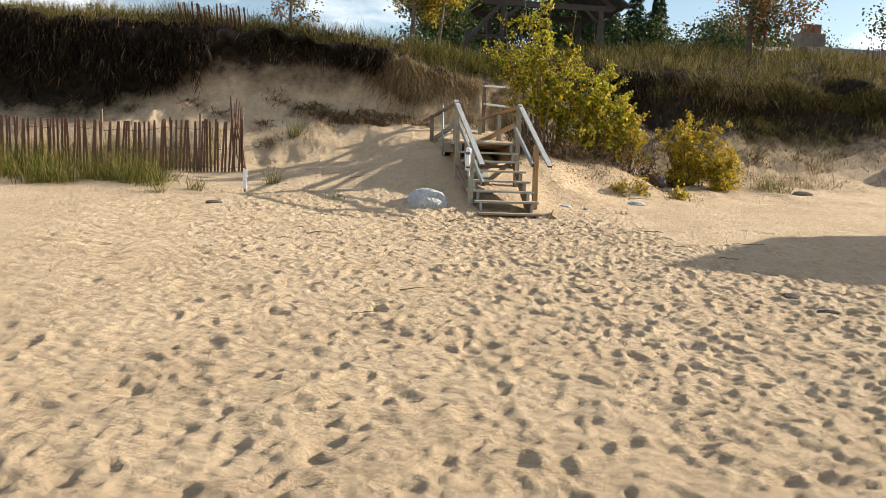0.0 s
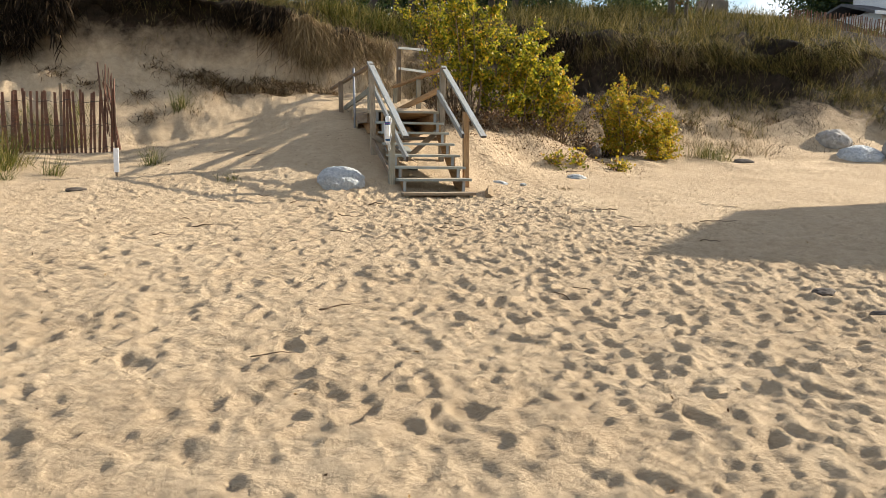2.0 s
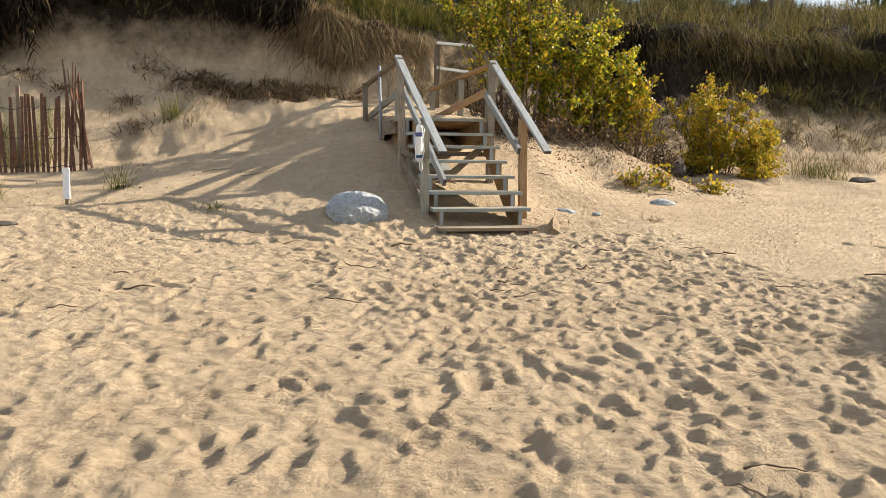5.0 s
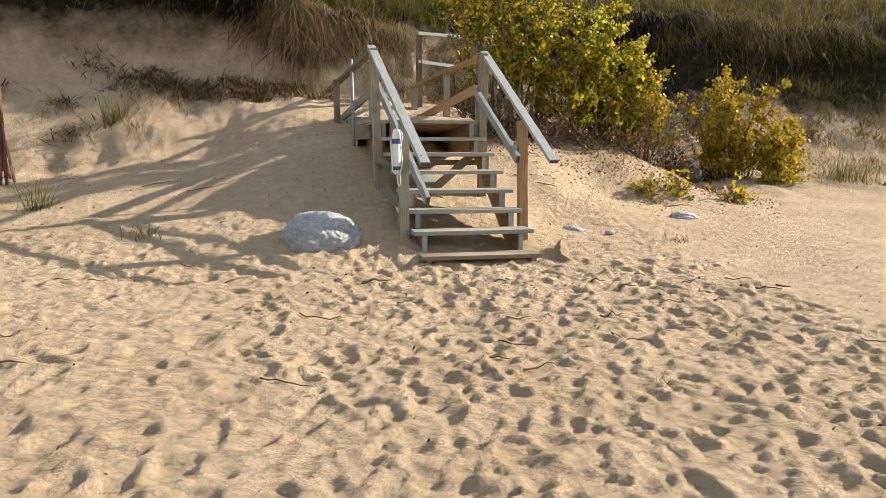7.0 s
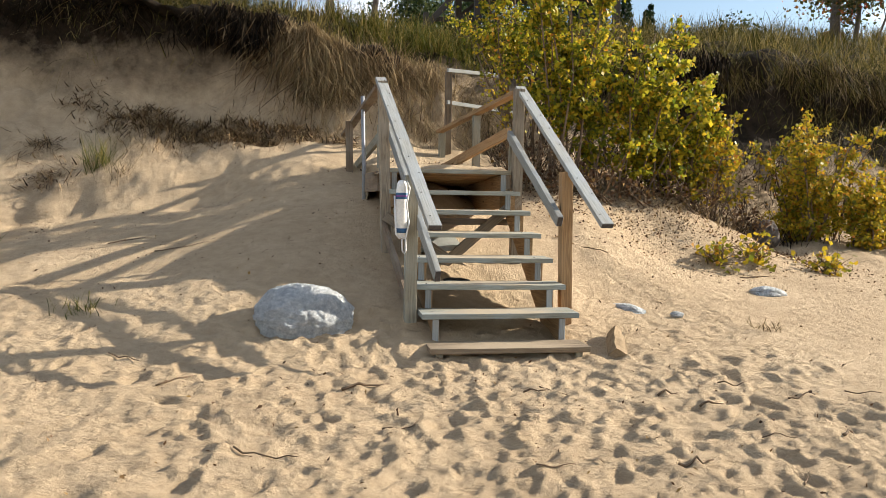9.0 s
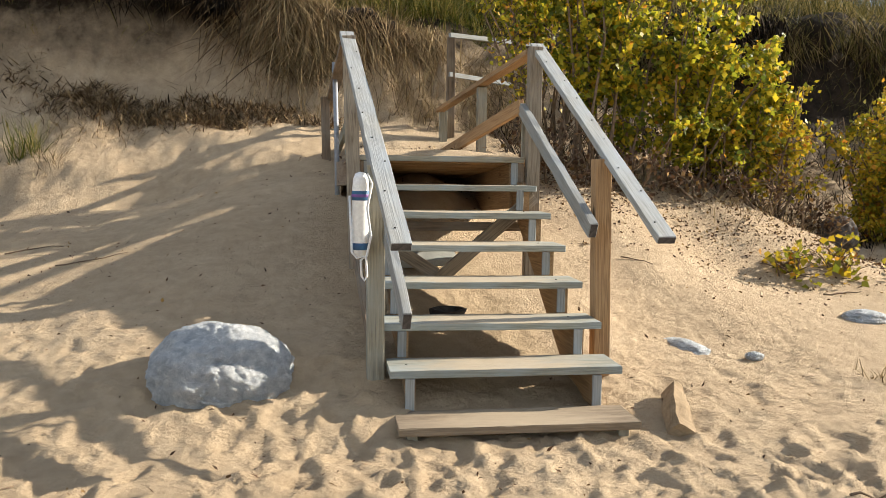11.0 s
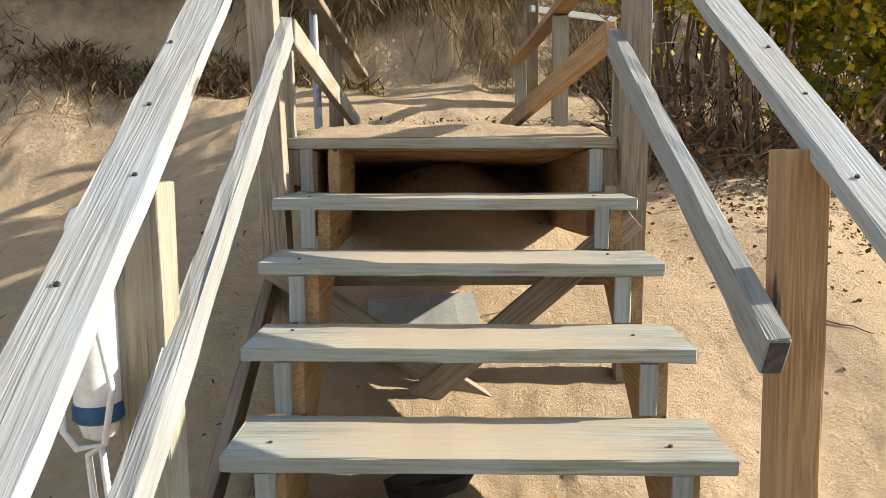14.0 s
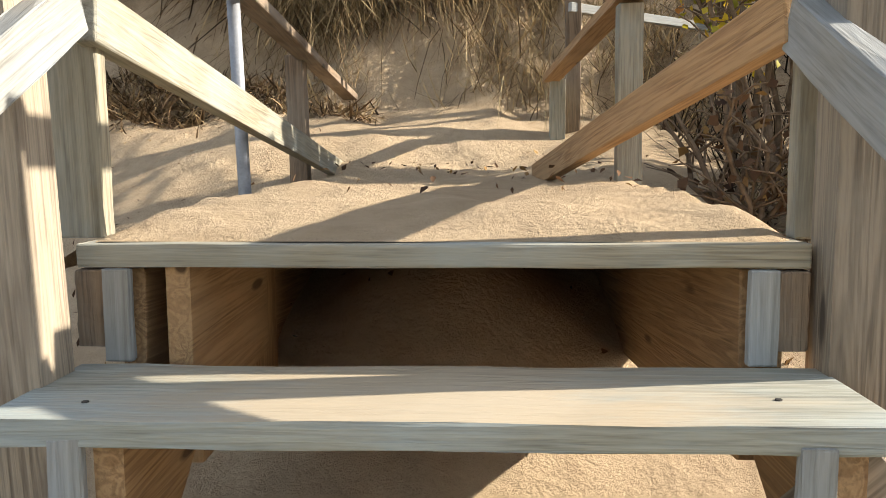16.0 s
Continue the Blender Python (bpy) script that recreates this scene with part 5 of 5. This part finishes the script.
for i, (x, y, h, w) in enumerate(((8.2, 19.5, 10.8, 3.2), (9.8, 20.5, 10.4, 3.3), (12.6, 24.5, 10.6, 3.4), (7.0, 17.5, 9.4, 3.0), (10.9, 21, 8.6, 3.0), (9.0, 21.5, 11.2, 3.2))):
    conifer(afar(x, y), h * 1.22, w, 111 + i)
for i, (x, y, h, s) in enumerate(((14.5, 26, 7.0, 4.5), (17.5, 28, 6.4, 4.6), (11.0, 22, 7.6, 4.4), (6.2, 21, 10.0, 5.0), (1.5, 19, 9.6, 5.2), (3.5, 22, 11.0, 5.4), (8.4, 23, 9.6, 5.0), (21, 34, 6.4, 5), (19, 31, 5.4, 4.5))):
    tree("broadleaf_tree", afar(x, y), h, s, "green broadleaf tree in the woods beyond the dune", OAK_GREEN, 15000, 0.27, 120 + i, 0.26, (0, 0), 13, 0.15)
for i, (x, y, h, s) in enumerate(((25, 45, 4.5, 3.5), (34, 50, 4.6, 3.5), (39, 52, 4.4, 3.5), (29.5, 48, 4.0, 3.2))):
    tree("broadleaf_tree", (x, y), h, s, "green broadleaf tree by the brick house", OAK_GREEN, 8000, 0.22, 135 + i, 0.14, (0, 0), 11, 0.15)
for i, (x, y, h, s) in enumerate(((37, 34, 9.0, 4.6), (41, 36, 9.5, 5.0), (46, 34, 9, 5))):
    tree("oak_tree", (x, y), h, s, "large dark green tree behind the white house", OAK_GREEN, 26000, 0.22, 140 + i, 0.3, (0, 0), 16, 0.12)

# litter: fallen leaves and twigs
rs = np.random.RandomState(7)
n = 3280
lx = np.concatenate([rs.uniform(1.0, 5.2, 1200), rs.uniform(1.0, 5.0, 200), rs.uniform(-5, 5, 200), rs.normal(0.6, 1.0, 180), rs.uniform(1.1, 5.0, 1500)])
ly = np.concatenate([2.5 + 1.7 * rs.uniform(0, 1, 1200) ** 0.6, rs.uniform(1.9, 4.4, 200), rs.uniform(-2.0, 4.5, 200), rs.uniform(2.9, 5.2, 180), 3.3 + np.abs(rs.normal(size=1500)) * 0.8])
c = np.stack([lx, ly, sand_height(lx, ly) + 0.012], 1)
tagged(new("leaf_litter", leaf_mesh("leaf_litter", c, rs.uniform(0.018, 0.044, n), FALLEN, rs, 0.7, 3.0)), "brown fallen leaves scattered on the sand", "leaves", kind="stuff")
n = 2500
lx = np.concatenate([rs.uniform(-7, 6, 800), rs.normal(-0.3, 2.2, 900), rs.uniform(-6, -0.9, 800)])
ly = np.concatenate([rs.uniform(-10, 1.5, 800), rs.uniform(-3.0, 3.2, 900), rs.uniform(1.0, 6.6, 800)])
out = (np.abs(lx) > 0.75) | (ly < -0.05)
lx, ly = lx[out], ly[out]
n = len(lx)
c = np.stack([lx, ly, sand_height(lx, ly) + 0.006], 1)
tagged(new("beach_litter", leaf_mesh("beach_litter", c, rs.uniform(0.014, 0.04, n), FALLEN, rs, 0.4, 3.0)), "tiny dark bits of bark and leaf on the sand", "leaves", kind="stuff")


def twig(x, y, length, ang, seed, r=0.007, mat=TWIG):
    rr = random.Random(seed)
    path = []
    for k in range(7):
        t = k / 6 - 0.5
        px, py = x + math.cos(ang) * length * t + rr.uniform(-1, 1) * 0.03 * length, y + math.sin(ang) * length * t + rr.uniform(-1, 1) * 0.03 * length
        path.append((px - x, py - y, float(sand_height(px, py)) - gz(x, y) + rr.uniform(0.0, 0.01)))
    v, f = tube_data(path, [r * (1 - 0.09 * k) for k in range(7)], 6)
    ob = new("twig", mesh_from("twig", v, f, mat, True))
    ob.matrix_basis = pose(x, y, gz(x, y) + 0.004)
    return tagged(ob, "thin dry twig lying on the sand", "twig", "twigs on the sand")


for i, (x, y, L, a, r) in enumerate(((-2.37, -6.44, 0.42, 0.45, 0.010), (-0.69, -6.35, 0.3, 1.9, 0.007), (-0.45, -6.2, 0.35, -0.3, 0.008), (-2.9, -7.5, 0.3, 0.2, 0.006), (-1.05, -0.55, 0.35, 0.2, 0.016), (-2.2, -0.4, 0.3, 0.7, 0.009), (-2.6, 0.1, 0.28, -0.5, 0.008), (-1.6, -1.6, 0.4, -0.4, 0.008), (1.3, -0.7, 0.25, 0.1, 0.008), (-1.9, -3.0, 0.35, -0.5, 0.008), (2.2, -4.0, 0.5, 0.2, 0.010), (3.3, -2.4, 0.6, -0.2, 0.012), (-3.8, -3.0, 0.3, 0.4, 0.007), (0.9, -2.1, 0.25, 0.9, 0.006), (-0.1, 2.2, 0.8, 0.4, 0.004), (3.4, 2.6, 0.5, 0.3, 0.012), (-2.6, 2.6, 0.6, 0.15, 0.008), (-3.2, 3.2, 0.5, 0.3, 0.008), (1.5, 2.4, 0.3, -0.4, 0.007))):
    twig(x, y, L * 0.85, a, 200 + i, r * 0.75)
for i in range(22):
    x, y = RNG.uniform(-4.0, 2.6), RNG.uniform(-3.2, 0.0)
    if abs(x) > 0.8 or y < -0.4:
        twig(x, y, RNG.uniform(0.10, 0.26), RNG.uniform(-0.8, 0.8), 260 + i, RNG.uniform(0.004, 0.009))

# bits blown onto the platform's sand
n = 70
lx, ly = rs.uniform(-0.6, 0.4, n), rs.uniform(2.3, 4.5, n)
c = np.stack([lx, ly, PZ + 0.075 + 0.012 * (ly - 2.03)], 1)
tagged(new("leaf_litter", leaf_mesh("leaf_litter", c, rs.uniform(0.012, 0.035, n), FALLEN, rs, 0.6, 3.0)), "small brown leaves scattered over the platform's sand", "leaves", kind="stuff")

# ---- gazebo on the crest ----
gazebo = thing("gazebo", (4.2, 15.0, gz(4.2, 15.0)), "dark timber gazebo with an open gabled roof on the dune", "gazebo")
GX = (2.6, 6.1)
GB = 4.3
for x in GX:
    for y in (14.0, 16.6):
        beam("post", (x, y, GB - 0.3), (x, y, 6.35), 0.16, 0.16, WOOD_DARK, gazebo)
        beam("knee_brace", (x, y, 5.85), (x + (0.55 if x < 4 else -0.55), y, 6.33), 0.1, 0.1, WOOD_DARK, gazebo)
for y in (14.0, 16.6):
    beam("tie_beam", (2.0, y, 6.42), (6.5, y, 6.42), 0.14, 0.2, WOOD_DARK, gazebo)
    for a, b in (((1.9, 6.42), (4.35, 8.0)), ((6.6, 6.42), (4.35, 8.0))):
        beam("rafter", (a[0], y, a[1]), (b[0], y, b[1]), 0.12, 0.16, WOOD_DARK, gazebo)
beam("lean_rafter", (1.2, 13.8, 4.9), (2.7, 14.0, 6.6), 0.12, 0.14, WOOD_DARK, gazebo)
beam("rail", (1.3, 14.0, 5.25), (2.6, 14.0, 5.3), 0.08, 0.1, WOOD_DARK, gazebo)
beam("short_post", (1.35, 14.0, 4.1), (1.35, 14.0, 5.4), 0.12, 0.12, WOOD_DARK, gazebo)
for s in (-1, 1):
    a = Vector((4.35 + s * 2.6, 13.5, 6.42))
    roof = board_bm(3.6, 3.05, 0.05, 2, 0, 0)
    d = Vector((-s * 2.6, 0, 1.68)).normalized()
    y = Vector((0, 1, 0))
    m = Matrix((y, d, y.cross(d))).transposed().to_4x4()
    part("roof", roof, ROOF_GREY, gazebo, "dark shingled roof slope", gazebo.matrix_basis.inverted() @ Matrix.Translation(Vector((4.35 + s * 1.35, 13.5, 7.33))) @ m)


# ---- houses ----
def box_bm(a, b):
    bm = bmesh.new()
    bmesh.ops.create_cube(bm, size=1)
    a, b = Vector(a), Vector(b)
    bmesh.ops.scale(bm, vec=b - a, verts=bm.verts)
    bmesh.ops.translate(bm, vec=(a + b) / 2, verts=bm.verts)
    bmesh.ops.bevel(bm, geom=list(bm.edges), offset=0.01, segments=1, affect="EDGES")
    return bm


def gable_bm(x0, x1, y0, y1, z0, z1, axis="x", over=0.35, thick=0.14):
    """A gabled roof with its ridge along x or y, thick, overhanging."""
    bm = bmesh.new()
    if axis == "x":
        prof = [(y0 - over, z0), ((y0 + y1) / 2, z1), (y1 + over, z0)]
        mk = lambda p, e, dz: (e, p[0], p[1] + dz)
        ends = (x0 - over, x1 + over)
    else:
        prof = [(x0 - over, z0), ((x0 + x1) / 2, z1), (x1 + over, z0)]
        mk = lambda p, e, dz: (p[0], e, p[1] + dz)
        ends = (y0 - over, y1 + over)
    ring = [[bm.verts.new(mk(p, e, 0)) for p in prof] + [bm.verts.new(mk(p, e, -thick)) for p in prof[::-1]] for e in ends]
    for i in range(6):
        j = (i + 1) % 6
        bm.faces.new((ring[0][i], ring[0][j], ring[1][j], ring[1][i]))
    for r in ring:
        bm.faces.new((r[0], r[1], r[4], r[5]))
        bm.faces.new((r[1], r[2], r[3], r[4]))
    bmesh.ops.recalc_face_normals(bm, faces=bm.faces)
    return bm


def window(parent, x0, x1, y, z0, z1, cols=2):
    inv = parent.matrix_basis.inverted()
    fr = part("window", box_bm((x0, y - 0.06, z0), (x1, y + 0.02, z1)), WHITE_PAINT, parent, "white window frame", inv)
    w = (x1 - x0 - 0.12) / cols
    for c in range(cols):
        part("pane", box_bm((x0 + 0.06 + c * w + 0.03, y - 0.075, z0 + 0.08), (x0 + 0.06 + (c + 1) * w - 0.03, y - 0.05, z1 - 0.08)), GLASS_DARK, fr)
    return fr


house = thing("white_house", (32, 29, 5.0), "white gabled beach house with grey roofs and a small tower", "house")
hi = house.matrix_basis.inverted()
part("wall", box_bm((24.0, 26.4, 4.5), (44, 33, 6.75)), WHITE_PAINT, house, "white boarded wall", hi)
part("roof", gable_bm(23.6, 44, 26.2, 33.0, 6.75, 8.0, "x"), ROOF_GREY, house, "grey shingled roof", hi)
part("wall", box_bm((31.5, 26.0, 6.8), (37, 30, 8.0)), WHITE_PAINT, house, "white boarded wall", hi)
part("roof", gable_bm(31.0, 38.5, 25.9, 30.0, 7.9, 8.6, "x", 0.5), ROOF_GREY, house, "grey shingled roof", hi)
part("tower", box_bm((32.6, 26.3, 8.0), (37.2, 29.5, 9.25)), WHITE_PAINT, house, "white tower with windows", hi)
part("roof", gable_bm(32.5, 37.3, 26.2, 29.6, 9.25, 10.2, "x", 0.4), ROOF_GREY, house, "grey shingled roof", hi)
for i in range(4):
    window(house, 32.75 + i * 1.1, 33.7 + i * 1.1, 26.3, 8.45, 9.1)
for i in range(6):
    window(house, 26.4 + i * 2.1, 27.6 + i * 2.1, 26.4, 5.3, 6.4)
part("fascia", box_bm((23.3, 25.72, 6.55), (44.3, 25.84, 6.75)), WHITE_PAINT, house, "white fascia board", hi)
part("fascia", box_bm((30.5, 25.28, 7.72), (38, 25.38, 7.9)), WHITE_PAINT, house, "white fascia board", hi)
for i in range(26):
    part("baluster", box_bm((25.8 + i * 0.6, 25.0, 5.2), (25.95 + i * 0.6, 25.06, 6.3)), WHITE_PAINT, house, "", hi)
part("deck_rail", box_bm((25.6, 24.98, 6.3), (41.2, 25.08, 6.4)), WHITE_PAINT, house, "", hi)

cottage = thing("brick_house", (31, 42, 6), "low brown house with a red brick chimney stack", "house")
ci = cottage.matrix_basis.inverted()
part("wall", box_bm((28, 40.5, 5), (38, 46, 8.9)), STONE_BROWN, cottage, "brown stone wall", ci)
part("roof", gable_bm(27.6, 38.4, 40.3, 46.2, 8.9, 9.9, "x"), STONE_BROWN, cottage, "brown tiled roof", ci)
part("chimney", box_bm((29.6, 40.4, 8.6), (31.5, 41.6, 10.6)), STONE_BROWN, cottage, "brown stone chimney breast", ci)
for x in (30.0, 30.75):
    part("chimney_pot", box_bm((x, 40.6, 10.55), (x + 0.5, 41.2, 11.25)), BRICK_RED, cottage, "red brick flue", ci)

# neighbour's beach house, whose gable throws the broad shadow on the sand
shed = thing("beach_house", (15, -3, 0.0), "neighbouring gabled beach house on the sand", "house")
si = shed.matrix_basis.inverted()
part("wall", box_bm((12.4, -5.63, -0.6), (18.7, -0.51, 3.75)), WHITE_PAINT, shed, "white boarded wall", si)
part("roof", gable_bm(12.4, 18.7, -5.63, -0.51, 3.66, 5.45, "x", 0.25), ROOF_GREY, shed, "grey shingled roof", si)
gb = bmesh.new()
for x in (12.4, 18.7):
    gb.faces.new([gb.verts.new(p) for p in ((x, -5.63, 3.74), (x, -0.51, 3.74), (x, -3.07, 5.33))])
part("gable", gb, WHITE_PAINT, shed, "white gable wall", si)
shed.matrix_basis = pose(15.3, -2.38, 0, 0, 0, 12)
